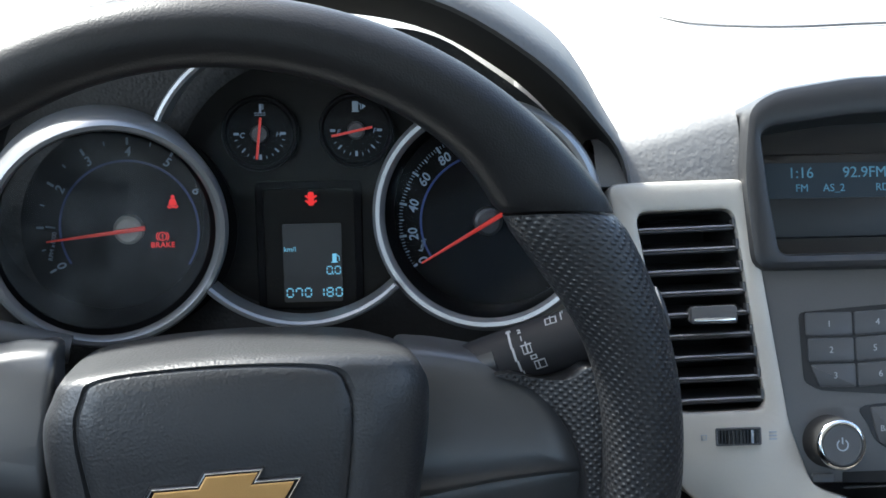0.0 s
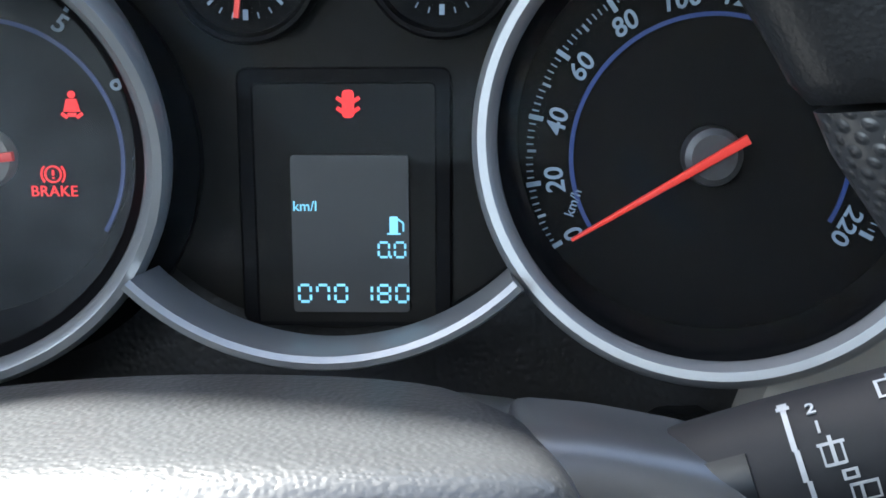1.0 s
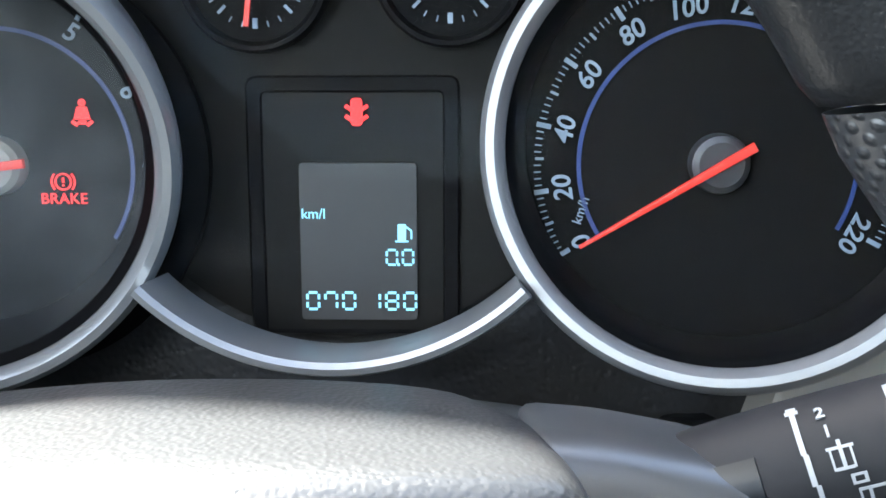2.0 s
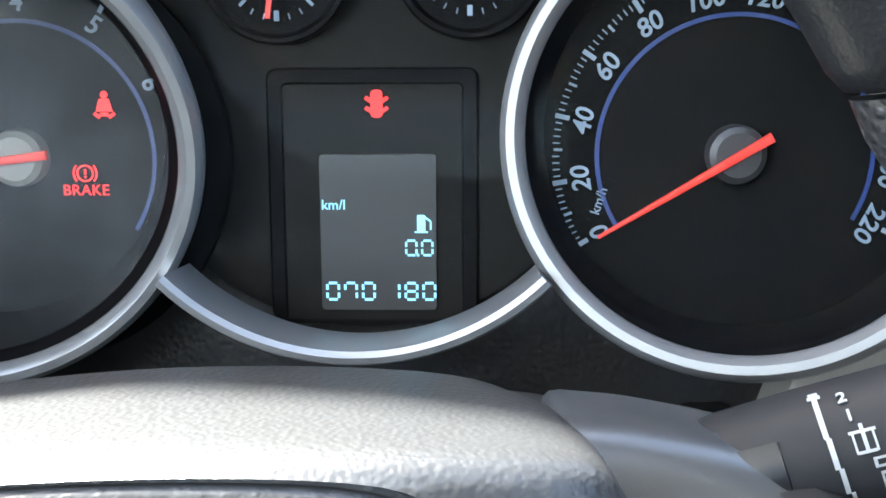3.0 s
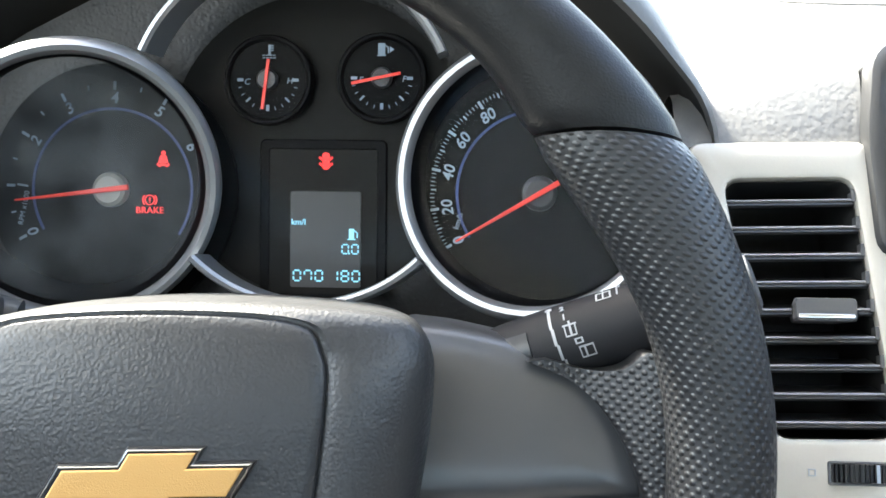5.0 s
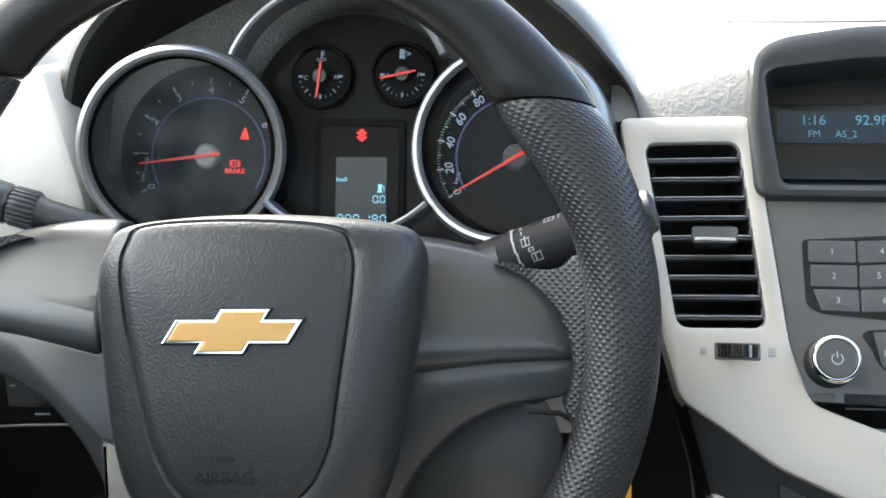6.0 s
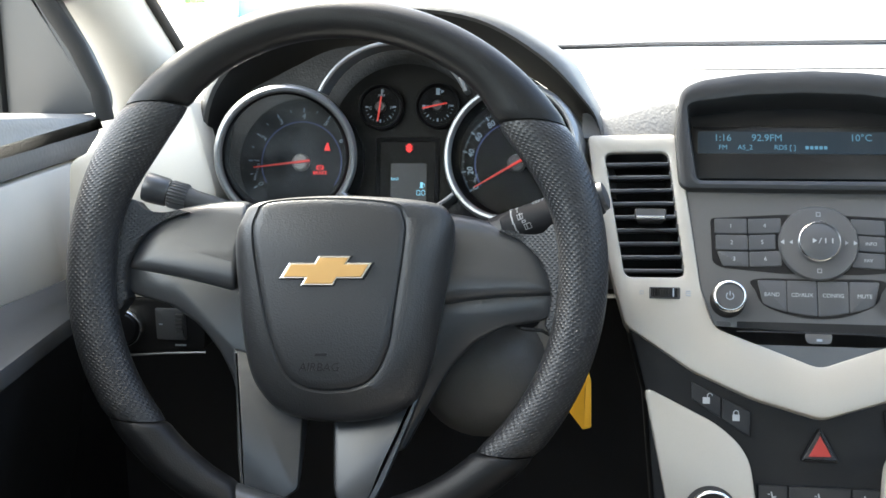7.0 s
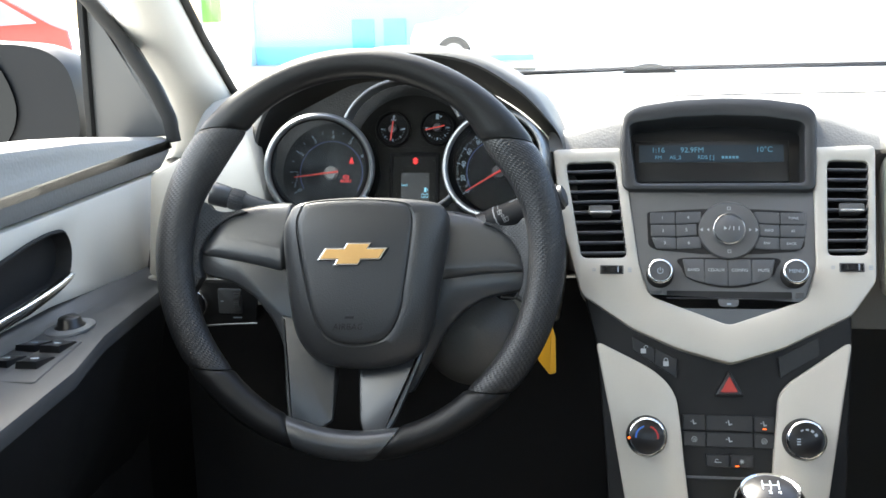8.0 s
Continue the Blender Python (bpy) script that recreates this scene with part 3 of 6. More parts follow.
bm = bmesh.new()
loops = [[(x, y, -0.05) for x, y in blend(HUB, COVER, 0.35)], [(x, y, -0.036) for x, y in blend(HUB, COVER, 0.1)], [(x, y, -0.018) for x, y in HUB], [(x, y, -0.005) for x, y in HUB], [(x, y, -0.0005) for x, y in blend(HUB, COVER, 0.1)]]
for t in (0.35, 0.7, 0.93):
    loops.append([(x, y, dome((x, y)) - 0.004 * (1 - t)) for x, y in blend(HUB, COVER, t)])
loops.append([(x, y, dome((x, y)) - 0.002) for x, y in COVER])
rings(bm, loops, True, True)
hub = part("hub", bm, HUBSATIN, wheel, "grained black hub surround", smooth=50)
bm = bmesh.new()
CV = [(x * 0.986 - 0.00006, (y + 0.02) * 0.986 - 0.02) for x, y in COVER]
loops = [[(x, y, dome((x, y)) - 0.003) for x, y in CV], [(x, y, dome((x, y)) - 0.0006) for x, y in CV]]
for s in (0.985, 0.9, 0.75, 0.55, 0.35, 0.15):
    loops.append([(x * s, (y + 0.02) * s - 0.02, dome((x * s, (y + 0.02) * s - 0.02)) + 0.0002) for x, y in CV])
rings(bm, loops, True, True)
pad = part("airbag_cover", bm, PAD, wheel, "grained black airbag cover", smooth=50)
letters("raised_word", "AIRBAG", 0.0078, DARKPANEL, pad, -0.0077, -0.067, dome((0, -0.067)) + 0.0002, slant=0.1, depth=0.0003)
bm = plate([(-0.0108, -0.0595), (-0.0028, -0.0595), (-0.0018, -0.0575), (-0.0098, -0.0575)], dome((0, -0.0585)), dome((0, -0.0585)) + 0.0005)
part("raised_mark", bm, DARKPANEL, pad)


def cross_shape(w, h, arm, step, skew):
    """A wide slanted cross: w by h, the middle block step wide, the arms arm high."""
    p = [(-w, -arm), (-step, -arm), (-step, -h), (step, -h), (step, -arm), (w, -arm), (w, arm), (step, arm), (step, h), (-step, h), (-step, arm), (-w, arm)]
    return [(x + y * skew, y) for x, y in p]


ec, ez = (-0.003, -0.0022), dome((-0.003, -0.0022))
for nm, k, z0, z1, mat, lab in (("badge_recess", 1.08, -0.0015, 0.0006, GLOSSBLACK, "black badge recess"), ("badge_frame", 1.0, 0, 0.0022, CHROME, "chrome badge frame"),
                                ("badge_insert", 0.82, 0.001, 0.0026, GOLD, "gold badge insert")):
    e = 0.0012 * (k - 0.82) / 0.18
    ol = [(ec[0] + x, ec[1] + y) for x, y in cross_shape(0.0262 + e * 1.6, 0.0088 + e, 0.0042 + e, 0.0098 + e, 0.62)]
    part(nm, plate(ol, ez + z0, ez + z1, 0.0005), mat, pad, lab, smooth=0)


TURNED = Euler((0, 0, radians(-3.5))).to_matrix()


def spoke(s):
    """A side spoke: satin front plate, a ledge below, a dotted leather web to the rim; s: -1 left, 1 right."""
    o = [(0.070, 0.0425), (0.085, 0.0415), (0.102, 0.0385), (0.117, 0.0345), (0.1285, 0.0285), (0.1395, 0.0192), (0.1465, 0.0075), (0.1515, -0.005), (0.15, -0.012), (0.110, -0.016), (0.072, -0.024)]
    o = rounded([(0.07 + (x - 0.07) * 1.05, y + 0.003) for x, y in o], 0.004, 3)
    core = [(min(max(x, 0.076), 0.128), 0.003 + 0.12 * y) for x, y in o]
    bm = bmesh.new()
    rings(bm, [[(x * s, y, z - (0.2 * max(0.0, y + 0.012) if z > -0.04 else 0.012)) for x, y in blend(o, core, t)] for t, z in ((0.0, -0.042), (0.0, -0.026), (0.04, -0.0215), (0.12, -0.0185), (0.3, -0.0165), (0.6, -0.015), (1.0, -0.0145))], True, True)
    bmesh.ops.rotate(bm, verts=bm.verts, cent=(0, 0, 0), matrix=TURNED)
    part("spoke_plate", bm, SATIN, wheel, "satin grey spoke plate", smooth=60)
    o = [(0.066, -0.018), (0.110, -0.0115), (0.152, -0.004), (0.1525, -0.016), (0.148, -0.026), (0.118, -0.033), (0.098, -0.045), (0.082, -0.064), (0.0725, -0.083), (0.0655 if s < 0 else 0.0625, -0.105), (0.0605 if s < 0 else 0.053, -0.125), (0.045, -0.125), (0.05, -0.08)]
    bm = plate(rounded([(x * s, y) for x, y in o], 0.006, 3), -0.05, -0.0215, 0.003)
    for v in bm.verts:
        if v.co.z > -0.04:
            v.co.z -= 0.012 * min(1.0, max(0.0, (-0.03 - v.co.y) / 0.05))
    bmesh.ops.rotate(bm, verts=bm.verts, cent=(0, 0, 0), matrix=TURNED)
    part("spoke_ledge", bm, SATIN, wheel, "satin grey ledge under the spoke", smooth=40)
    # leather web
    bm = bmesh.new()
    uv = bm.loops.layers.uv.new("uv")
    low = [(0.1105, 0.034), (0.122, 0.03), (0.132, 0.0235), (0.140, 0.014), (0.1455, 0.003), (0.149, -0.008), (0.1485, -0.02), (0.146, -0.029)]
    top = [(0.117, 0.0352), (0.130, 0.0325), (0.141, 0.034), (0.148, 0.040), (0.158, 0.032), (0.163, 0.0), (0.161, -0.03), (0.153, -0.044)]
    n = 12
    grid = []
    for a, b in zip(spline(low, 4, False), spline(top, 4, False)):
        row = []
        for j in range(n + 1):
            t = j / n
            x, y = a[0] * (1 - t) + b[0] * t, a[1] * (1 - t) + b[1] * t
            k = min(1.0, max(0.0, (x - 0.125) / 0.032))
            z = -0.0215 + 0.0145 * k * k * (3 - 2 * k)
            row.append((x * s, y, z))
        grid.append(row)
    m = len(grid)
    up = [[bm.verts.new(p) for p in row] for row in grid]
    for i in range(m - 1):
        for j in range(n):
            bm.faces.new((up[i][j], up[i + 1][j], up[i + 1][j + 1], up[i][j + 1]))
    edge = [up[0][j] for j in range(n + 1)] + [up[i][n] for i in range(1, m)] + [up[m - 1][j] for j in range(n - 1, -1, -1)] + [up[i][0] for i in range(m - 2, 0, -1)]
    mid = [bm.verts.new((v.co.x, v.co.y, v.co.z - 0.005)) for v in edge]
    low_v = [bm.verts.new((v.co.x, v.co.y, v.co.z - 0.018)) for v in edge]
    q = len(edge)
    for a, b in ((edge, mid), (mid, low_v)):
        for i in range(q):
            bm.faces.new((a[i], a[(i + 1) % q], b[(i + 1) % q], b[i]))
    bm.faces.new(low_v)
    flat = (m - 1) * n
    for i, f in enumerate(bm.faces):
        for l in f.loops:
            l[uv].uv = (l.vert.co.y, l.vert.co.x) if i < flat else (0.0, 0.0)
    bmesh.ops.rotate(bm, verts=bm.verts, cent=(0, 0, 0), matrix=TURNED)
    part("grip_web", bm, GRIP, wheel, "dotted leather web between spoke and rim", smooth=70)


spoke(-1), spoke(1)


def leg(o, label):
    """A lower spoke: a slanting leg from the hub to the rim."""
    bm = plate(rounded(o, 0.004, 3), -0.045, -0.0065, 0.0035)
    for v in bm.verts:
        up = min(1.0, max(0.0, (v.co.y + 0.165) / 0.075))
        if v.co.z > -0.02:
            v.co.z += 0.004 - 0.0225 * up
        elif v.co.y < -0.14:
            v.co.z = -0.012
    return part("lower_spoke", bm, SATIN, wheel, label, smooth=40)


leg([(-0.0765, -0.055), (-0.0742, -0.0805), (-0.0695, -0.1262), (-0.0615, -0.177), (-0.0245, -0.1515), (-0.0245, -0.10), (-0.03, -0.07)], "satin grey lower spoke")
leg([(0.0684, -0.062), (0.052, -0.1028), (0.0335, -0.1486), (0.0125, -0.186), (-0.0005, -0.1515), (-0.0035, -0.10), (0.03, -0.07)], "satin grey lower spoke")


# ---- centre stack ----
SM = axes((0.327, 0.0855, 0.9425), (1, 0, 0), (0, 0.4488, 0.8936), (0, -0.8936, 0.4488))
LM = axes((0.3303, 0.022, 0.80), (1, 0, 0), (0, 0.3102, 0.9507), (0, -0.9507, 0.3102))


def holed(bm, outer, holes, z0, z1, bev=0.0015):
    """A plate with holes, its edges rounded by bev."""
    fill = []
    for k, loop in enumerate([outer] + holes):
        o = ccw(loop)
        d = 1 if k == 0 else -1
        lv = [[bm.verts.new((x, y, z)) for x, y in pts] for pts, z in ((o, z0), (o, z1 - bev), (offset(o, d * bev * 0.3), z1 - bev * 0.3), (offset(o, d * bev), z1))]
        n = len(o)
        for a, b in zip(lv, lv[1:]):
            for i in range(n):
                bm.faces.new((a[i], a[(i + 1) % n], b[(i + 1) % n], b[i]))
        top = lv[-1]
        fill += [bm.edges.get((top[i], top[(i + 1) % n])) for i in range(n)]
    bmesh.ops.triangle_fill(bm, use_beauty=True, edges=fill)


VENT_L = [(-0.1406, 0.0476), (-0.0945, 0.0488), (-0.0822, -0.0448), (-0.1242, -0.0455)]
VENT_R = [(0.0988, 0.0491), (0.1349, 0.0482), (0.1307, -0.0406), (0.0962, -0.0413)]
INNER = [(0.0860, 0.0623), (0.0859, -0.0506), (0.0759, -0.0823), (0.0087, -0.1069), (-0.0615, -0.0806), (-0.0712, -0.0525), (-0.0876, 0.0627)]
trim = thing("centre_trim", SM, "warm silver trim panel framing the vents and radio", "trim panel")
outer = [(-0.1536, 0.0616), (-0.1424, -0.0125), (-0.1237, -0.0805), (-0.0769, -0.1116), (-0.0359, -0.1293), (0.0097, -0.1417), (0.0547, -0.1271), (0.1151, -0.0962), (0.1368, -0.0653), (0.1416, 0.0639)]
bm = bmesh.new()
holed(bm, rounded(outer + INNER, 0.006, 4), [rounded(VENT_L, 0.006, 4), rounded(VENT_R, 0.006, 4)], -0.02, 0.0, 0.0022)
part("panel", bm, TRIM, trim, smooth=40)


def air_vent(o, label, mirror):
    """A recessed vent: dark box, slats, a sliding knob."""
    v = thing("air_vent", SM, label, "air vent", "centre air vents")
    tl, tr, br, bl = [Vector(p) for p in o]
    bm = bmesh.new()
    box = offset(ccw(rounded([tuple(p) for p in (tl, tr, br, bl)], 0.006, 4)), 0.0007)
    rings(bm, [[(x, y, -0.0022) for x, y in box], [(x, y, -0.05) for x, y in box]], False, True)
    part("vent_box", bm, RUBBER, v, "black vent cavity")
    n = 9
    for i in range(n):
        t = (i + 0.75) / (n + 0.35)
        a, b = tl.lerp(bl, t), tr.lerp(br, t)
        bm = bmesh.new()
        w = 0.0075
        prof = [(-0.0006, -0.0026), (-0.0019, -0.0022), (-0.0026, -0.0034), (0.0008, -0.0185), (0.0036, -0.0185)]
        rings(bm, [[(p.x, p.y + dy, dz) for dy, dz in prof] for p in (a, b)])
        sl = part("slat", bm, SLAT, v, smooth=50)
        # thin pale strip added as the highlight on the slat's front edge
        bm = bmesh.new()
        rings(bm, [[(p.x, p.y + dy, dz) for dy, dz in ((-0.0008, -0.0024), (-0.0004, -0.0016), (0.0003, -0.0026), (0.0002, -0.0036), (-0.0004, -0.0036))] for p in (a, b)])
        part("slat_highlight", bm, SLATGLINT, sl, "thin highlight painted along the slat front", smooth=60)
        bm = bmesh.new()
        prism(bm, rect(b.x - 0.0012, b.x + 0.0002, b.y - 0.001, b.y + 0.0035), -0.006, -0.0012)
        part("slat_clip", bm, RADIO, v)
    c = tl.lerp(bl, 0.53).lerp(tr.lerp(br, 0.53), 0.57)
    bm = bmesh.new()
    rings(bm, [[(c.x + x * k, c.y + y * k + 0.001, z) for x, y in rect(-0.0112, 0.0112, -0.0042, 0.0042, 0.002)] for k, z in ((0.75, -0.012), (0.95, 0.001), (1.0, 0.004), (0.93, 0.0055))])
    kn = part("vent_knob", bm, RADIO, v, "grey sliding vent knob", smooth=40)
    bm = plate(rect(c.x - 0.0098, c.x + 0.0098, c.y - 0.0022, c.y - 0.0006, 0.0006), 0.0054, 0.006, 0.0003)
    part("knob_strip", bm, CHROME, kn, "bright strip")
    cx, cy = bl.lerp(br, 0.55).x + 0.005 * (1 if not mirror else 0.2), bl.y - 0.0112
    bm = bmesh.new()
    holed(bm, rect(cx - 0.0108, cx + 0.0108, cy - 0.0042, cy + 0.0042, 0.001), [rect(cx - 0.0098, cx + 0.0098, cy - 0.0032, cy + 0.0032, 0.0006)], -0.002, 0.0006, 0.0003)
    part("wheel_frame", bm, RADIO, v)
    comb = [(cx - 0.0096, -0.006)]
    for i in range(13):
        a0 = (i - 6) * 9.0
        x0 = cx + 0.0098 * math.sin(radians(a0)) / math.sin(radians(60))
        h = 0.006 * math.cos(radians(a0)) - 0.003
        comb += [(x0 - 0.0005, h - 0.0006), (x0 - 0.0004, h), (x0 + 0.0004, h), (x0 + 0.0005, h - 0.0006)]
    comb.append((cx + 0.0096, -0.006))
    bm = bmesh.new()
    rings(bm, [[(x, y, z) for x, z in comb] for y in (cy - 0.0031, cy + 0.0031)])
    part("thumb_wheel", bm, GLOSSBLACK, v, "ribbed black thumb wheel", smooth=0)
    bm = bmesh.new()
    bar(bm, (cx + 0.0058, cy - 0.003), (cx + 0.0058, cy + 0.003), 0.0011, 0.001, 0.0026)
    part("wheel_mark", bm, WHITEINK, v)
    bm = bmesh.new()
    for k in (-0.0016, 0, 0.0016):
        bar(bm, (cx + 0.0145, cy + k), (cx + 0.018, cy + k), 0.0007, 0.0001, 0.0004)
    bmesh.ops.translate(bm, verts=bm.verts, vec=(0, 0, 0))
    part("open_symbol", bm, WHITEINK, v)
    bm = bmesh.new()
    lathe(bm, [(0.0013, 0.0001), (0.0013, 0.0004), (0.0018, 0.0004), (0.0018, 0.0001)], 4, 45, 405, cx - 0.0162, cy)
    part("closed_symbol", bm, WHITEINK, v)


# pale grey that paints the light caught by the black slats
SLATGLINT = material("slat_highlight_paint", (0.3, 0.3, 0.31), 0.35, stain=0.03)
SLAT = material("satin_black_slat", (0.035, 0.035, 0.037), 0.3, grain=0.05)
air_vent(VENT_L, "black slatted air vent in silver trim beside the steering wheel", False)
air_vent(VENT_R, "black slatted air vent in silver trim beside the radio", True)

radio = thing("radio", SM, "graphite car radio with buttons, central dial and display", "car radio")
face = [(0.0890, 0.0227)] + [(x * 1.015, y * 1.02) for x, y in INNER[1:-1]] + [(-0.0826, 0.0232)]
part("faceplate", plate(rounded(face, 0.004, 3), -0.03, -0.0035, 0.0015), RADIO, radio, smooth=40)
HOUSE = [(-0.0867, 0.0194), (-0.0903, 0.0639), (-0.0870, 0.0965), (-0.0737, 0.1044), (-0.0366, 0.1101), (0.0063, 0.1119), (0.0463, 0.1100), (0.0818, 0.1040), (0.0907, 0.0955), (0.0899, 0.0636), (0.0877, 0.0189)]
WINDOW = [(-0.0735, 0.0270), (-0.0777, 0.0557), (-0.0803, 0.0833), (-0.0753, 0.0861), (-0.0364, 0.0911), (0.0029, 0.0926), (0.0423, 0.0910), (0.0736, 0.0859), (0.0787, 0.0831), (0.0777, 0.0554), (0.0771, 0.0274)]
bm = bmesh.new()
holed(bm, rounded(HOUSE, 0.008, 4), [rounded(WINDOW, 0.004, 4)], -0.06, 0.004, 0.004)
part("screen_shroud", bm, SHROUDGREY, radio, "satin grey screen surround", smooth=40)
part("screen_bed", plate(rounded(WINDOW, 0.003, 3), -0.04, -0.026), GLOSSBLACK, radio, "black screen recess")
bm = plate(rect(-0.076, 0.068, 0.0355, 0.0765, 0.001), -0.026, -0.0212, 0.0008)
part("screen_glass", bm, GLOSSBLACK, radio, "black display glass")
SCREEN = material("dim_blue_display", (0.005, 0.013, 0.022), 0.3, emit=0.12)
scr = part("display", plate(rect(-0.0715, 0.063, 0.0548, 0.072, 0.0008), -0.0212, -0.0206), SCREEN, radio, "dim blue radio display")
SCRINK = material("pale_blue_writing", (0.09, 0.23, 0.32), 0.5, emit=0.045)
for words, x, y, size in (("1:16", -0.0535, 0.067, 0.0075), ("92.9FM", -0.0215, 0.067, 0.0075), ("10°C", 0.0455, 0.0672, 0.0075), ("FM", -0.0532, 0.0596, 0.0052), ("AS_2", -0.0372, 0.0596, 0.0052), ("RDS [ ]", -0.0085, 0.0596, 0.0052)):
    letters("writing", words, size, SCRINK, scr, x, y, -0.0205, depth=0.0001)
for i in range(5):
    bm = bmesh.new()
    bar(bm, (0.006 + i * 0.0033, 0.0596), (0.0083 + i * 0.0033, 0.0596), 0.0024, -0.0205, -0.0203)
    part("writing_bar", bm, SCRINK, scr)

# radio keys
KEYZ = -0.0035
DIALC = (0.0099, -0.0179)


def key(name, o, words="", size=0.0052, z=0.0012, parent=None, mat=None, label=""):
    k = part(name, plate(rounded(o, 0.0012, 3), KEYZ - 0.004, KEYZ + z, 0.0007), mat or BUTTON, parent or radio, label, smooth=40)
    if words:
        cx, cy = sum(p[0] for p in o) / len(o), sum(p[1] for p in o) / len(o)
        letters("key_word", words, size * 0.82, DOTINK, k, cx, cy, KEYZ + z, depth=0.0001)
    return k


bm = plate(rounded([(-0.0644, -0.0003), (-0.0149, 0.0030), (0.0321, 0.0028), (0.0761, 0.0005), (0.0769, -0.0328), (0.0699, -0.0372), (0.0379, -0.0401), (-0.0140, -0.0403), (-0.0555, -0.0370), (-0.0629, -0.0330)], 0.003, 3), KEYZ - 0.004, KEYZ + 0.0003)
part("key_gap", bm, GLOSSBLACK, radio)
for s, words in ((-1, ("1", "4", "2", "5", "3", "6")), (1, ("TONE", "", "AS", "INFO", "BACK", "FAV"))):
    c0 = DIALC[0] if s < 0 else DIALC[0] - 0.0025
    for r in range(3):
        y1, y0 = -0.0007 - r * 0.0121, -0.0117 - r * 0.0121
        for q in range(2):
            xa, xb = (0.0712 - 0.0008 * r, 0.0487 - 0.0004 * r) if q == 0 else (0.0478 - 0.0004 * r, (0.0252, 0.0291, 0.0252)[r])
            lift = 0.001 * q
            o = [(c0 + s * xb, y0 + lift), (c0 + s * xa, y0), (c0 + s * xa, y1), (c0 + s * xb, y1 + lift)]
            if q == 0 and r == 2:
                o[1] = (c0 + s * (xa - 0.004), y0 + 0.0005)
            k = key("radio_key", o, words[r * 2 + q], 0.0052 if s < 0 else 0.0042)
bm = bmesh.new()
frame_pts = disc(*DIALC, 0.028, 56)
lathe(bm, [(0.0, 0.0035), (0.022, 0.0038), (0.0262, 0.0032), (0.0272, 0.002), (0.0275, -0.006)], 64, 0, 360, *DIALC)
bmesh.ops.remove_doubles(bm, verts=bm.verts, dist=1e-6)
bmesh.ops.translate(bm, verts=bm.verts, vec=(0, 0, KEYZ))
ring = part("dial_rocker", bm, RADIO, radio, "round rocker ring", smooth=40)
bm = bmesh.new()
lathe(bm, [(0.0, 0.0088), (0.011, 0.0085), (0.0128, 0.0075), (0.0138, 0.0074), (0.0146, 0.006), (0.0148, 0.003)], 56, 0, 360, *DIALC)
bmesh.ops.remove_doubles(bm, verts=bm.verts, dist=1e-6)
bmesh.ops.translate(bm, verts=bm.verts, vec=(0, 0, KEYZ))
cap = part("dial_cap", bm, BUTTON, radio, "round centre button", smooth=40)
bm = bmesh.new()
lathe(bm, [(0.0132, 0.0076), (0.0138, 0.0084), (0.0146, 0.0078), (0.015, 0.005)], 56, 0, 360, *DIALC)
bmesh.ops.translate(bm, verts=bm.verts, vec=(0, 0, KEYZ))
part("chrome_ring", bm, CHROME, cap, "chrome ring", smooth=60)
bm = bmesh.new()
x, y = DIALC
zc = KEYZ + 0.0089
prism(bm, [(x - 0.005, y - 0.0018), (x - 0.005, y + 0.0018), (x - 0.0022, y)], zc, zc + 0.0002)
bar(bm, (x - 0.0008, y - 0.0018), (x + 0.0008, y + 0.0018), 0.0005, zc, zc + 0.0002)
for k in (0.0084, 0.0037):
    bar(bm, (x + k, y - 0.0018), (x + k, y + 0.0018), 0.0008, zc, zc + 0.0002)
zc = KEYZ + 0.0037
for s in (-1, 1):
    for k in (0.0239, 0.0178):
        prism(bm, [(x + s * k, y + 0.0016), (x + s * k, y - 0.0016), (x + s * (k + 0.0022), y)], zc, zc + 0.0002)
    bar(bm, (x + s * 0.0238, y - 0.0016), (x + s * 0.0238, y + 0.0016), 0.0006, zc, zc + 0.0002)
lathe(bm, [(0.0016, zc), (0.0016, zc + 0.0002), (0.0022, zc + 0.0002), (0.0022, zc)], 4, 45, 405, x, y + 0.0205)
lathe(bm, [(0.0016, zc), (0.0016, zc + 0.0002), (0.0022, zc + 0.0002), (0.0022, zc)], 4, 45, 405, x, y - 0.0205)
part("dial_symbol", bm, DOTINK, ring)
bm = plate(spline([(-0.0341, -0.0446), (0.0069, -0.0438), (0.0521, -0.0438), (0.0514, -0.0531), (0.0461, -0.0621), (0.0286, -0.0697), (0.0098, -0.0721), (-0.0091, -0.0700), (-0.0271, -0.0633), (-0.0330, -0.0536)], 5), KEYZ - 0.004, KEYZ + 0.0003)
part("key_gap", bm, GLOSSBLACK, radio)
edges = (-0.0323, -0.0121, 0.0085, 0.0296, 0.0506)
for i, w in enumerate(("BAND", "CD/AUX", "CONFIG", "MUTE")):
    a, b = edges[i] + 0.0003, edges[i + 1] - 0.0003
    dip = lambda q: -0.0704 + 0.0087 * abs((q - 0.0088) / 0.0418) ** 1.6
    o = [(a + (0.0035 if i == 0 else 0), dip(a)), ((a + b) / 2, dip((a + b) / 2)), (b - (0.0035 if i == 3 else 0), dip(b)), (b, -0.0452), (a, -0.0454)]
    k = part("radio_key", plate(rounded(o, 0.0012, 3), KEYZ - 0.004, KEYZ + 0.0012, 0.0007), BUTTON, radio, smooth=40)
    letters("key_word", w, 0.0039, DOTINK, k, (a + b) / 2, -0.0555, KEYZ + 0.0012, depth=0.0001)


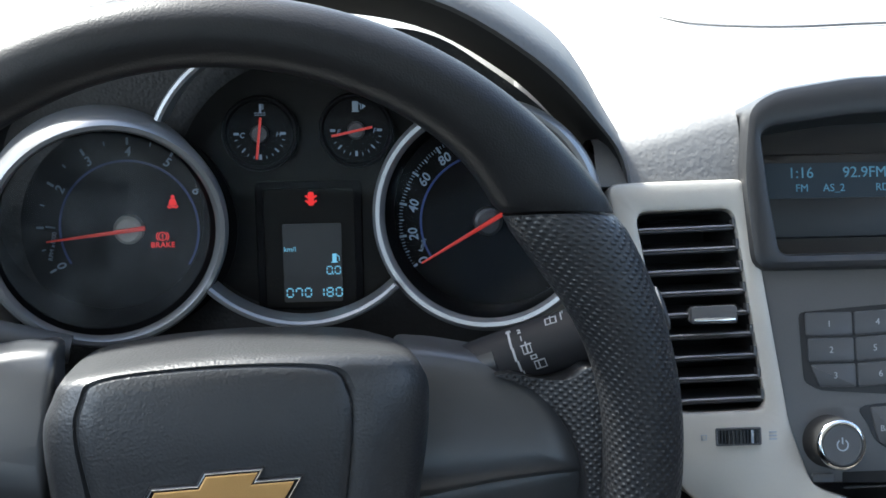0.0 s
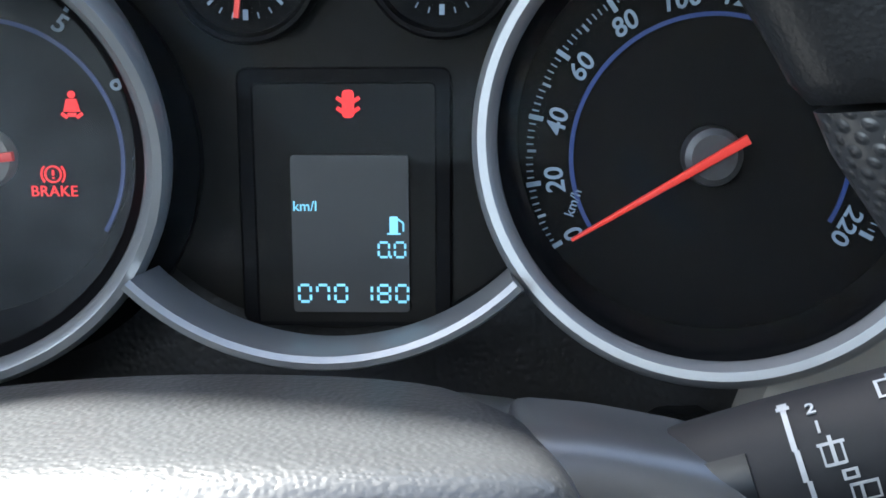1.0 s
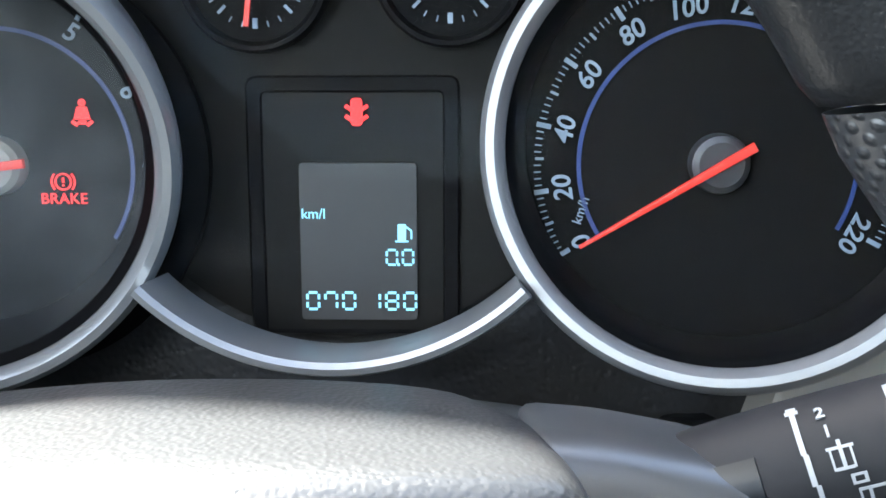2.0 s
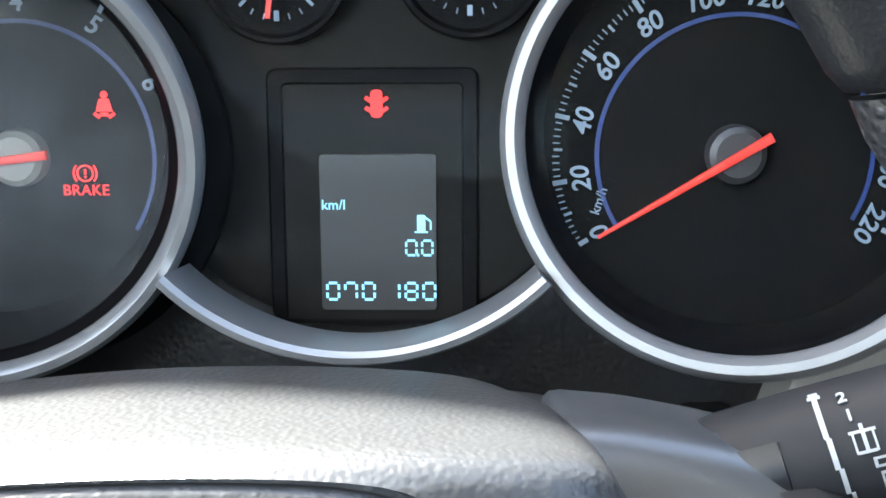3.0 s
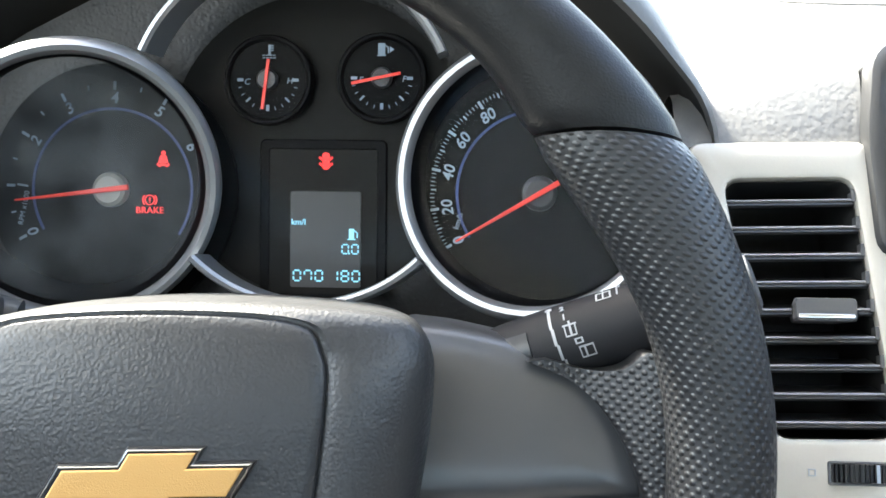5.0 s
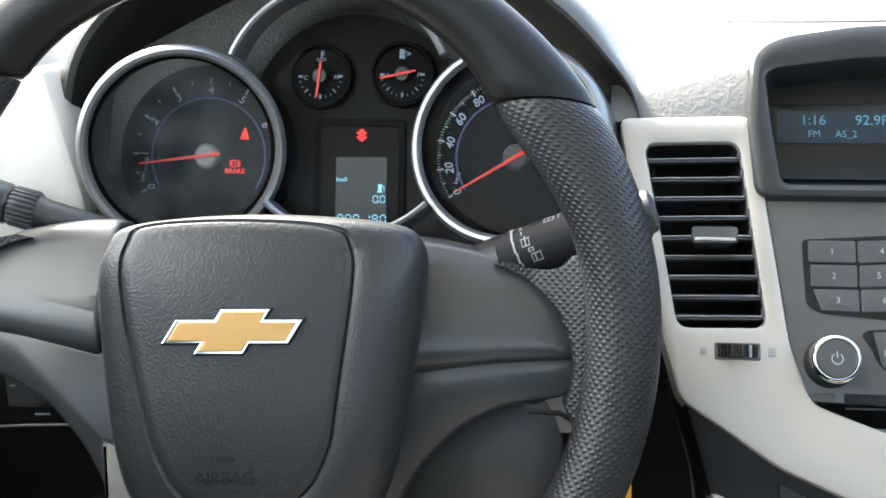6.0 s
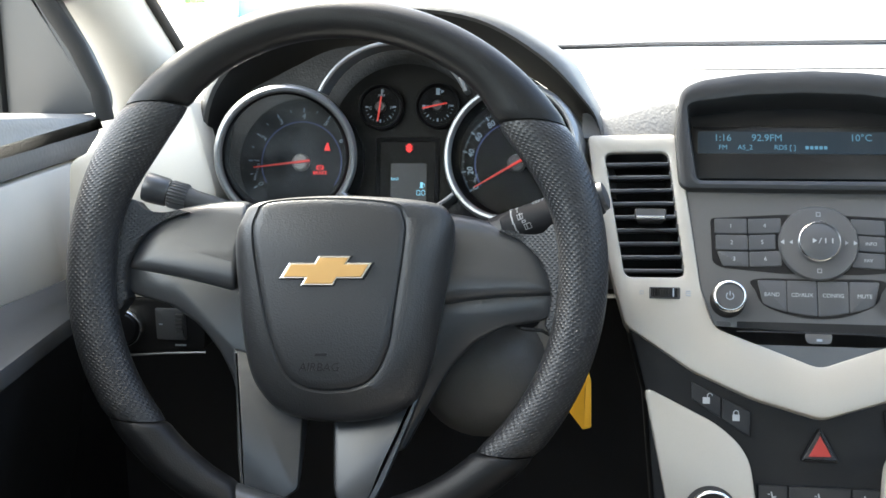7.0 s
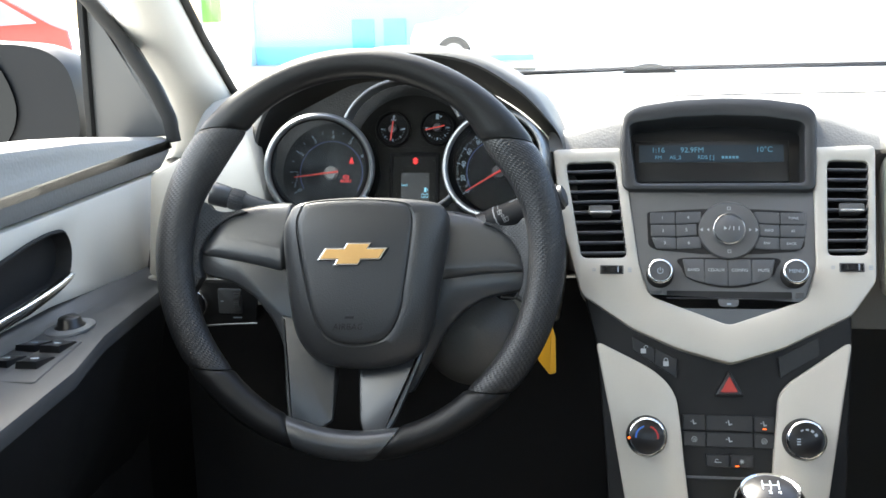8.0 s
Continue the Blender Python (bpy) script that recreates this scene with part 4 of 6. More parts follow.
def radio_knob(c, word):
    bm = bmesh.new()
    lathe(bm, [(0.0, 0.0165), (0.0085, 0.0165), (0.0092, 0.0158)], 40)
    bmesh.ops.remove_doubles(bm, verts=bm.verts, dist=1e-6)
    m = Matrix.Translation((c[0], c[1], KEYZ))
    bmesh.ops.transform(bm, matrix=m, verts=bm.verts)
    kn = part("knob_face", bm, BUTTON, radio, "round rotary knob", smooth=40)
    bm = bmesh.new()
    lathe(bm, [(0.0091, 0.0158), (0.0096, 0.0168), (0.0108, 0.0166), (0.0115, 0.0152)], 48)
    bmesh.ops.transform(bm, matrix=m, verts=bm.verts)
    part("knob_ring", bm, CHROME, kn, "chrome knob ring", smooth=60)
    bm = bmesh.new()
    lathe(bm, [(0.0115, 0.0153), (0.0118, 0.013), (0.0122, 0.0), (0.014, -0.001)], 48)
    bmesh.ops.transform(bm, matrix=m, verts=bm.verts)
    part("knob_side", bm, RUBBER, kn, smooth=60)
    if word:
        letters("key_word", word, 0.0048, WHITEINK, kn, c[0], c[1], KEYZ + 0.0166, depth=0.0001)
    else:
        bm = bmesh.new()
        z = KEYZ + 0.0166
        lathe(bm, [(0.0022, z), (0.0022, z + 0.0002), (0.0028, z + 0.0002), (0.0028, z)], 20, 125, 415, c[0], c[1])
        bar(bm, (c[0], c[1] + 0.0004), (c[0], c[1] + 0.0034), 0.0006, z, z + 0.0002)
        part("power_symbol", bm, WHITEINK, kn)


radio_knob((-0.0525, -0.0605), "")
radio_knob((0.0665, -0.0595), "MENU")
part("disc_slot", plate(rect(-0.0463, 0.0642, -0.0815, -0.0751, 0.001), KEYZ - 0.004, KEYZ + 0.0004), RUBBER, radio, "black disc slot")
bm = plate(rect(-0.0463, 0.0644, -0.0827, -0.0817, 0.0004), KEYZ, KEYZ + 0.0016, 0.0004)
part("slot_lip", bm, SHROUDGREY, radio)
key("small_key", rect(-0.0610, -0.0505, -0.0806, -0.0752))
key("small_key", rect(0.0673, 0.0752, -0.0809, -0.0754))
bm = plate(rounded([(-0.0009, -0.0826), (0.0180, -0.0827), (0.0171, -0.0884), (0.0146, -0.0898), (0.0029, -0.0897), (0.0003, -0.0883)], 0.0015, 3), KEYZ, KEYZ + 0.0015, 0.0006)
part("slot_tab", bm, RADIO, radio)
bm = plate([(0.0071, -0.0879), (0.0108, -0.0879), (0.0108, -0.0863), (0.0071, -0.0863)], KEYZ + 0.0015, KEYZ + 0.0018)
part("tab_mark", bm, WHITEINK, radio)

# ---- lower console ----
console = thing("lower_console", LM, "black lower console with climate controls between silver cheeks", "console")
part("body", plate(rounded([(-0.127, 0.083), (-0.0797, 0.055), (-0.039, 0.042), (0.0046, 0.03), (0.05, 0.043), (0.112, 0.075), (0.112, 0.03), (0.105, -0.11), (0.1, -0.3), (-0.09, -0.3), (-0.1, -0.11), (-0.112, 0.03)], 0.006, 3), -0.1, -0.006, 0.003), DARKPANEL, console, "smooth black console body", smooth=40)
CHEEK_L = [(-0.1135, 0.0335), (-0.064, 0.0095), (-0.049, -0.003), (-0.041, -0.016), (-0.0375, -0.04), (-0.034, -0.075), (-0.0285, -0.12), (-0.026, -0.2), (-0.075, -0.2), (-0.085, -0.112), (-0.098, -0.04)]
CHEEK_R = [(0.1105, 0.0375), (0.071, 0.0095), (0.056, -0.001), (0.0475, -0.0125), (0.0455, -0.035), (0.043, -0.064), (0.0405, -0.11), (0.039, -0.2), (0.08, -0.2), (0.0885, -0.103), (0.1, -0.03)]
for o in (CHEEK_L, CHEEK_R):
    part("silver_cheek", plate(rounded(o, 0.008, 4), -0.02, 0.004, 0.0015), TRIM, console, "warm silver cheek panel", smooth=40)


def climate_knob(c, kind):
    bm = bmesh.new()
    lathe(bm, [(0.0, 0.02), (0.0135, 0.02), (0.0145, 0.0192)], 48)
    bmesh.ops.remove_doubles(bm, verts=bm.verts, dist=1e-6)
    m = Matrix.Translation((c[0], c[1], 0.004))
    bmesh.ops.transform(bm, matrix=m, verts=bm.verts)
    k = part("climate_knob", bm, GLOSSBLACK, console, "black rotary climate knob", smooth=40)
    bm = bmesh.new()
    lathe(bm, [(0.0144, 0.0192), (0.0152, 0.0204), (0.0165, 0.0198), (0.0172, 0.018)], 56)
    bmesh.ops.transform(bm, matrix=m, verts=bm.verts)
    part("knob_ring", bm, CHROME, k, "chrome knob ring", smooth=60)
    bm = bmesh.new()
    lathe(bm, [(0.0172, 0.0182), (0.0178, 0.012), (0.0182, 0.0), (0.0205, -0.0005)], 56)
    bmesh.ops.transform(bm, matrix=m, verts=bm.verts)
    part("knob_side", bm, RUBBER, k, smooth=60)
    z = 0.0241
    if kind == "heat":
        for mat, a0, a1 in ((BLUEINK, 105, 185), (REDINK, -8, 72)):
            bm = bmesh.new()
            lathe(bm, [(0.0088, z), (0.0088, z + 0.0002), (0.0102, z + 0.0002), (0.0102, z)], 18, a0, a1, *c)
            part("temperature_arc", bm, mat, k)
        part("indicator_light", plate(disc(c[0] - 0.0155, c[1] - 0.001, 0.0011, 12), 0.0235, 0.025), AMBER, k)
    else:
        bm = bmesh.new()
        for i in range(4):
            a = 115 - i * 28
            bar(bm, polar(c, 0.0092, a + 8), polar(c, 0.0092, a - 8), 0.0012 + 0.0004 * i, z, z + 0.0002)
        for j in range(3):
            bar(bm, (c[0] - 0.008, c[1] - 0.0035 + j * 0.0022), (c[0] - 0.005, c[1] - 0.0035 + j * 0.0022), 0.001, z, z + 0.0002)
        part("fan_symbol", bm, WHITEINK, k)


BLUEINK = material("blue_print", (0.03, 0.13, 0.5), 0.5, stain=0.02)
REDINK = material("red_print", (0.5, 0.03, 0.03), 0.5, stain=0.02)
climate_knob((-0.0672, -0.0508), "heat")
climate_knob((0.0677, -0.0492), "fan")


def panel_key(o, symbol="", lit=False):
    k = part("panel_key", plate(rounded(o, 0.0009, 3), -0.006, -0.0022, 0.0006), PANELKEY, console, smooth=0)
    cx, cy = sum(p[0] for p in o) / len(o), sum(p[1] for p in o) / len(o)
    bm = bmesh.new()
    z0, z1 = -0.0021, -0.0019
    if symbol == "lock" or symbol == "unlock":
        prism(bm, rect(cx - 0.0024, cx + 0.0024, cy - 0.0032, cy + 0.0012, 0.0003), z0, z1)
        dx = 0.0024 if symbol == "unlock" else 0.0
        lathe(bm, [(0.0013, z0), (0.0013, z1), (0.0019, z1), (0.0019, z0)], 12, -5, 185, cx + dx, cy + 0.0024)
        bar(bm, (cx + dx - 0.0016, cy + 0.001), (cx + dx - 0.0016, cy + 0.0026), 0.0006, z0, z1)
        if symbol == "lock":
            bar(bm, (cx + 0.0016, cy + 0.001), (cx + 0.0016, cy + 0.0026), 0.0006, z0, z1)
    elif symbol == "seat":
        bar(bm, (cx - 0.001, cy + 0.0026), (cx - 0.0002, cy - 0.001), 0.001, z0, z1)
        bar(bm, (cx - 0.0006, cy - 0.0014), (cx + 0.0022, cy - 0.0006), 0.001, z0, z1)
        bar(bm, (cx - 0.0034, cy + 0.0008), (cx - 0.0018, cy + 0.0008), 0.0006, z0, z1)
    elif symbol == "screen":
        lathe(bm, [(0.0022, z0), (0.0022, z1), (0.0027, z1), (0.0027, z0)], 6, 0, 360, cx, cy)
        for d in (-0.0009, 0, 0.0009):
            bar(bm, (cx + d, cy - 0.0014), (cx + d, cy + 0.001), 0.0003, z0, z1)
    elif symbol == "snow":
        for a in range(0, 180, 45):
            bar(bm, polar((cx, cy), 0.002, a), polar((cx, cy), 0.002, a + 180), 0.0005, z0, z1)
    elif symbol == "loop":
        lathe(bm, [(0.0012, z0), (0.0012, z1), (0.0017, z1), (0.0017, z0)], 12, 30, 330, cx - 0.001, cy)
        bar(bm, (cx - 0.003, cy - 0.0012), (cx + 0.003, cy - 0.0012), 0.0006, z0, z1)
    if len(bm.verts):
        part("key_symbol", bm, DOTINK, k)
    else:
        bm.free()
    if lit:
        part("indicator_light", plate(rect(cx - 0.0016 + lit, cx + 0.0016 + lit, cy - 0.0046, cy - 0.0036), -0.0023, -0.0015), AMBER, k, "lit amber indicator")


panel_key([(-0.0805, 0.0375), (-0.08, 0.0255), (-0.0605, 0.013), (-0.0605, 0.0275)], "unlock")
panel_key([(-0.0597, 0.0272), (-0.0597, 0.0125), (-0.041, 0.001), (-0.0405, 0.0185)], "lock")
panel_key([(0.048, 0.022), (0.05, 0.0035), (0.0835, 0.0245), (0.083, 0.0405)])
for x0, x1, sym, lit in ((-0.0352, -0.0157, "seat", 0), (-0.0149, 0.0259, "seat", 0), (0.0267, 0.0445, "seat", 0.0001)):
    panel_key(rect(x0, x1, -0.0445, -0.031), sym, lit)
for x0, x1, sym in ((-0.0347, -0.0153, "screen"), (-0.0145, 0.026, "seat"), (0.0268, 0.0443, "screen")):
    panel_key(rect(x0, x1, -0.059, -0.0462), sym)
panel_key(rect(-0.0145, 0.0055, -0.0765, -0.0655), "loop")
panel_key(rect(0.0063, 0.026, -0.0765, -0.0655), "snow", -0.004)
bm = plate(rounded([(0.0052, 0.0098), (-0.0078, -0.0142), (0.0182, -0.0138)], 0.003, 4), -0.006, 0.0, 0.002)
haz = part("hazard_key", bm, GLOSSBLACK, console, "triangular hazard switch", smooth=40)
bm = plate([(0.0052, 0.0035), (-0.0022, -0.0102), (0.0126, -0.0099)], 0.0, 0.0005)
part("hazard_face", bm, REDPLASTIC, haz, "translucent red triangle")
bm = bmesh.new()
bar(bm, (-0.034, -0.086), (0.045, -0.0855), 0.002, -0.004, -0.002)
part("joint_strip", bm, RADIO, console)

# ---- gear lever ----
lever = thing("gear_lever", pose(0.355, -0.115, 0.72, 12, 0, 0), "gear lever with chrome-ringed knob on the console", "gear lever")
bm = bmesh.new()
lathe(bm, [(0.0, 0.046), (0.014, 0.045), (0.0205, 0.041)], 40)
bmesh.ops.remove_doubles(bm, verts=bm.verts, dist=1e-6)
cap = part("shift_cap", bm, GLOSSBLACK, lever, "glossy black cap with shift pattern", smooth=60)
bm = bmesh.new()
lathe(bm, [(0.0205, 0.0405), (0.0225, 0.0415), (0.026, 0.036), (0.0275, 0.028), (0.0265, 0.018), (0.021, 0.002), (0.015, -0.02)], 40)
part("shift_knob", bm, CHROME, lever, "chrome gear knob", smooth=60)
bm = bmesh.new()
for k in (-0.006, 0.0, 0.006):
    bar(bm, (k, -0.005), (k, 0.006), 0.0008, 0.0455, 0.046)
bar(bm, (-0.006, 0.0005), (0.006, 0.0005), 0.0008, 0.0455, 0.046)
part("shift_pattern", bm, WHITEINK, cap)
letters("numeral", "2", 0.006, WHITEINK, cap, -0.001, -0.0085, 0.0455)
letters("numeral", "4", 0.006, WHITEINK, cap, 0.006, -0.0085, 0.0455)
bm = bmesh.new()
lathe(bm, [(0.012, -0.01), (0.02, -0.04), (0.045, -0.09), (0.06, -0.13)], 24)
part("gaiter", bm, LEATHER, lever, "black leather gaiter", smooth=60)


# ---- dashboard ----
def smooth_step(a, b, x):
    t = min(1.0, max(0.0, (x - a) / (b - a)))
    return t * t * (3 - 2 * t)


dash = thing("dashboard", pose(0.3, 0.4, 0.9), "pale grey grained dashboard with wide flat top", "dashboard")


def dash_strip(name, x0, x1, nx, yf, mat, label=""):
    bm = bmesh.new()
    loops = []
    for i in range(nx + 1):
        x = x0 + (x1 - x0) * i / nx
        y = yf(x)
        bow = 0.03 * ((x - 0.327) / 0.6) ** 2
        prof = [(0.96 - bow * 4, 0.95), (0.96 - bow * 4, 1.016), (0.9 - bow * 3, 1.026), (0.62, 1.033), (0.42, 1.036), (max(y + 0.12, 0.3), 1.0355), (y + 0.075, 1.0325), (y + 0.045, 1.0245), (y + 0.022, 1.012),
                (y + 0.006, 1.0), (y + 0.001, 0.992), (y + 0.006, 0.985), (y + 0.05, 0.96), (y + 0.06, 0.8)]
        loops.append([(x - 0.3, a - 0.4, b - 0.9) for a, b in prof])
    rings(bm, loops, True, True)
    return part(name, bm, mat, dash, label, smooth=50)


def dash_front(x):
    return 0.142 + 0.115 * (1 - smooth_step(0.150, 0.185, x)) - 0.03 * (1 - smooth_step(-0.16, -0.12, x))


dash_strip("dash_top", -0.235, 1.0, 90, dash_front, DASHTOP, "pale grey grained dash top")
for x0, x1, top in ((-0.1575, -0.0885, 0.0375), (0.147, 0.0885, 0.0405)):
    bm = bmesh.new()
    loops = []
    for i in range(13):
        t = i / 12
        h = 0.086 + (top - 0.0215) * (0.35 * t + 0.65 * t * t * (3 - 2 * t))
        loops.append([(x0 + (x1 - x0) * t, y, z) for y, z in ((0.0595, -0.012), (0.0605, -0.004), (h - 0.014, -0.006), (h - 0.006, -0.0095), (h - 0.0015, -0.016), (h, -0.028), (h - 0.002, -0.046), (h - 0.008, -0.08), (h - 0.03, -0.12))])
    rings(bm, loops, False, False, closed=False)
    bmesh.ops.transform(bm, matrix=Matrix.Translation((-0.3, -0.4, -0.9)) @ SM, verts=bm.verts)
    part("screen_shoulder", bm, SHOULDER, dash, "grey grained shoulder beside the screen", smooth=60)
bm = plate([(-0.235, 0.84), (0.24, 0.86), (0.22, 0.5), (-0.235, 0.5)], 0.0, 0.05)
bmesh.ops.transform(bm, matrix=Matrix(((1, 0, 0, -0.3), (0, 0, 1, 0.17 - 0.4), (0, 1, 0, -0.9), (0, 0, 0, 1))), verts=bm.verts)
part("knee_panel", bm, DARK, dash, "black knee panel under the column")

bm = bmesh.new()
tube(bm, [(x - 0.3, y - 0.4, 0.1358) for x, y in spline([(0.215, 0.40), (0.222, 0.354), (0.236, 0.302), (0.261, 0.272), (0.309, 0.264), (0.370, 0.272), (0.5, 0.28), (0.7, 0.29)], 6, False)], 0.0009, 6)
part("airbag_seam", bm, DASH, dash, "thin airbag seam in the dash top")

mid = thing("column_trim", DM, "pale silver trim panel curving under the speedometer beside the column", "trim panel")
o = [polar((0.0887, 0.002), 0.0575, a) for a in range(-72, 26, 7)] + [(0.152, 0.006), (0.158, -0.03), (0.158, -0.10), (0.150, -0.15), (0.100, -0.15), (0.099, -0.075)]
part("panel", plate(rounded(o, 0.004, 3), -0.03, 0.008, 0.004), TRIM, mid, smooth=40)

# binnacle hood over the cluster
hood = thing("cluster_hood", DM, "dark grey hood arching over the instrument cluster", "hood")
ARCH = spline([(-0.152, -0.03), (-0.151, 0.02), (-0.138, 0.055), (-0.105, 0.083), (-0.055, 0.1), (0.004, 0.106), (0.062, 0.098), (0.108, 0.073), (0.138, 0.045), (0.154, 0.02), (0.159, -0.03)], 5, False)
bm = bmesh.new()
prof = [(0.0, -0.05), (0.0, 0.012), (0.0015, 0.018), (0.006, 0.016), (0.012, 0.005), (0.022, -0.04), (0.03, -0.16)]
loops = []
for i, (x, y) in enumerate(ARCH):
    a, b = Vector(ARCH[max(i - 1, 0)]), Vector(ARCH[min(i + 1, len(ARCH) - 1)])
    t = (b - a).normalized()
    nx, ny = -t.y, t.x
    top = max(0.0, y) / 0.106
    thin = 1 - 0.6 * smooth_step(0.11, 0.155, x)
    loops.append([(x + nx * r * thin, y + ny * r * thin, z * (thin if z < 0 else 1) + 0.022 * top) for r, z in prof])
rings(bm, loops, False, False, closed=False)
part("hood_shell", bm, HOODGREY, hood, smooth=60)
bm = bmesh.new()
loops = []
for i, (x, y) in enumerate(ARCH):
    top = max(0.0, y) / 0.106
    loops.append([(x, y, 0.0125 + 0.022 * top), (x * 0.985, y * 0.97 - 0.001, -0.01), (x * 0.97, y * 0.94 - 0.002, -0.05)])
rings(bm, loops, False, False, closed=False)
part("hood_lining", bm, RUBBER, hood, "matt black hood lining", smooth=60)

# left trim panel beside the cluster
ltrim = thing("side_trim", pose(0, 0.1, 0.9, 90, 0, 0), "silver trim panel between door and cluster, window light painted in", "trim panel")
o = [(-0.2405, -0.029), (-0.2305, 0.075), (-0.183, 0.1), (-0.142, 0.12), (-0.128, 0.126), (-0.112, 0.06), (-0.105, 0.01), (-0.1, -0.029)]
part("panel", plate(rounded(o, 0.006, 3), -0.03, 0.0, 0.003), TRIMPALELIT, ltrim, smooth=40)
o = [(-0.2465, -0.059), (-0.2435, -0.031), (-0.12, -0.031), (-0.12, -0.059)]
part("lower_strip", plate(o, -0.03, -0.003, 0.002), CREAM, ltrim, smooth=40)

rtrim = thing("passenger_trim", SM, "pale silver trim panel on the passenger side of the dash", "trim panel")
o = [(0.1475, -0.07), (0.6, -0.09), (0.6, 0.085), (0.2, 0.082), (0.165, 0.076), (0.152, 0.055)]
part("panel", plate(rounded(o, 0.012, 5), -0.04, -0.006, 0.004), TRIMPALELIT, rtrim, smooth=40)

lights = thing("light_switch_panel", pose(0, 0.1, 0.845, 90, 0, 0), "black headlight switch panel with rotary knob under the dash", "switch panel")
bm = plate(rounded([(-0.196, -0.026), (-0.128, -0.021), (-0.124, 0.022), (-0.196, 0.022)], 0.004, 3), -0.02, 0.0, 0.002)
part("panel", bm, DARKPANEL, lights, smooth=40)
bm = bmesh.new()
tube(bm, [(-0.192, -0.0262, 0.001), (-0.16, -0.0235, 0.001), (-0.127, -0.0218, 0.001)], 0.0009, 8)
part("bright_edge", bm, SILVER, lights, "thin bright lower edge")
bm = bmesh.new()
lathe(bm, [(0.0, 0.012), (0.012, 0.012), (0.0135, 0.01), (0.014, 0.0)], 36, 0, 360, -0.192, -0.001)
part("headlight_knob", bm, GLOSSBLACK, lights, "round headlight knob", smooth=50)
bm = bmesh.new()
lathe(bm, [(0.0138, 0.009), (0.0146, 0.0105), (0.0156, 0.009), (0.016, 0.0)], 36, 0, 360, -0.192, -0.001)
part("knob_ring", bm, CHROME, lights, "chrome knob ring", smooth=60)
part("dimmer_frame", plate(rect(-0.167, -0.142, -0.012, 0.014, 0.002), 0.0, 0.002, 0.001), BUTTON, lights)
bm = bmesh.new()
for i in range(7):
    a = (i - 3) * 14
    bar(bm, (-0.149, 0.001 + 0.012 * math.sin(radians(a))), (-0.143, 0.001 + 0.012 * math.sin(radians(a))), 0.002, 0.0, 0.0065 * math.cos(radians(a)))
part("dimmer_wheel", bm, RADIO, lights, "ribbed dimmer wheel")
bm = bmesh.new()
bar(bm, (-0.152, -0.0165), (-0.143, -0.0163), 0.0012, 0.0002, 0.0006)
bar(bm, (-0.164, 0.001), (-0.161, 0.001), 0.001, 0.002, 0.0023)
part("printed_symbol", bm, WHITEINK, lights)

# ---- steering column ----
column = thing("steering_column", pose(0.015, 0.05, 0.9), "grey plastic steering column shroud behind the wheel", "steering column")
bm = bmesh.new()
loops = []
for y, top, half, low in ((0.124, 0.902, 0.078, 0.85), (0.12, 0.914, 0.086, 0.845), (0.113, 0.9245, 0.092, 0.84), (0.104, 0.9305, 0.095, 0.835), (0.09, 0.9335, 0.095, 0.83), (0.08, 0.9355, 0.094, 0.83), (0.074, 0.936, 0.0935, 0.83), (0.067, 0.934, 0.092, 0.83), (0.06, 0.926, 0.088, 0.84)):
    top -= 0.005
    c = top - 0.06
    l = []
    for k in range(48):
        a = 2 * math.pi * k / 48
        ca, sa = math.cos(a), math.sin(a)
        h = 0.06 if sa > 0 else c - low
        l.append((0.008 + (half + (0.018 if ca < 0 else -0.010)) * math.copysign(abs(ca) ** 0.55, ca), y - 0.05, c - 0.9 + h * math.copysign(abs(sa) ** 0.5, sa)))
    loops.append(l)
rings(bm, loops)
part("shroud", bm, SHROUD, column, "dusty grey upper shroud", smooth=50)
HOLE = axes((0.0788, 0.0215, 0.0285), Vector((0.86, -0.25, -0.44)).normalized(), Vector((0.46, 0.7, 0.5)).normalized(), Vector((0.2, -0.66, 0.72)).normalized()) @ Matrix.Diagonal((1, 0.45, 1, 1))
for nm, prof, mat, lab in (("stalk_opening", [(0.0, 0.0), (0.0095, 0.0008), (0.0102, 0.0016)], RUBBER, "black oval opening"),
                           ("opening_rim", [(0.0098, -0.003), (0.0098, 0.0018), (0.0106, 0.0026), (0.0122, 0.0016), (0.0135, -0.003)], SHROUD, "raised grey rim round the opening")):
    bm = bmesh.new()
    lathe(bm, prof, 32)
    bmesh.ops.remove_doubles(bm, verts=bm.verts, dist=1e-6)
    bmesh.ops.transform(bm, matrix=HOLE, verts=bm.verts)
    part(nm, bm, mat, column, lab, smooth=60)
bm = bmesh.new()
boot = [(0.3, -0.5), (0.75, -0.35), (1.0, 0.0), (0.92, 0.35), (0.6, 0.62), (0.0, 0.72)]
lathe(bm, [(0.019 * r, 0.022 * z) for r, z in boot], 28)
for v in bm.verts:
    k = math.atan2(v.co.y, v.co.x)
    v.co *= 1 + 0.05 * math.sin(5 * k) + 0.03 * math.sin(9 * k + 1)
bmesh.ops.transform(bm, matrix=Matrix.Translation((0.098, 0.05, 0.002)) @ Euler((radians(20), radians(25), 0)).to_matrix().to_4x4(), verts=bm.verts)
part("boot", bm, LEATHER, column, "crumpled black leather boot", smooth=60)
bm = bmesh.new()
lathe(bm, [(0.05, -0.06), (0.052, -0.02), (0.046, 0.01), (0.03, 0.03), (0.0, 0.036)], 36)
bmesh.ops.transform(bm, matrix=Matrix.Translation((0.085, 0.03, -0.075)) @ Euler((radians(70), 0, radians(10))).to_matrix().to_4x4(), verts=bm.verts)
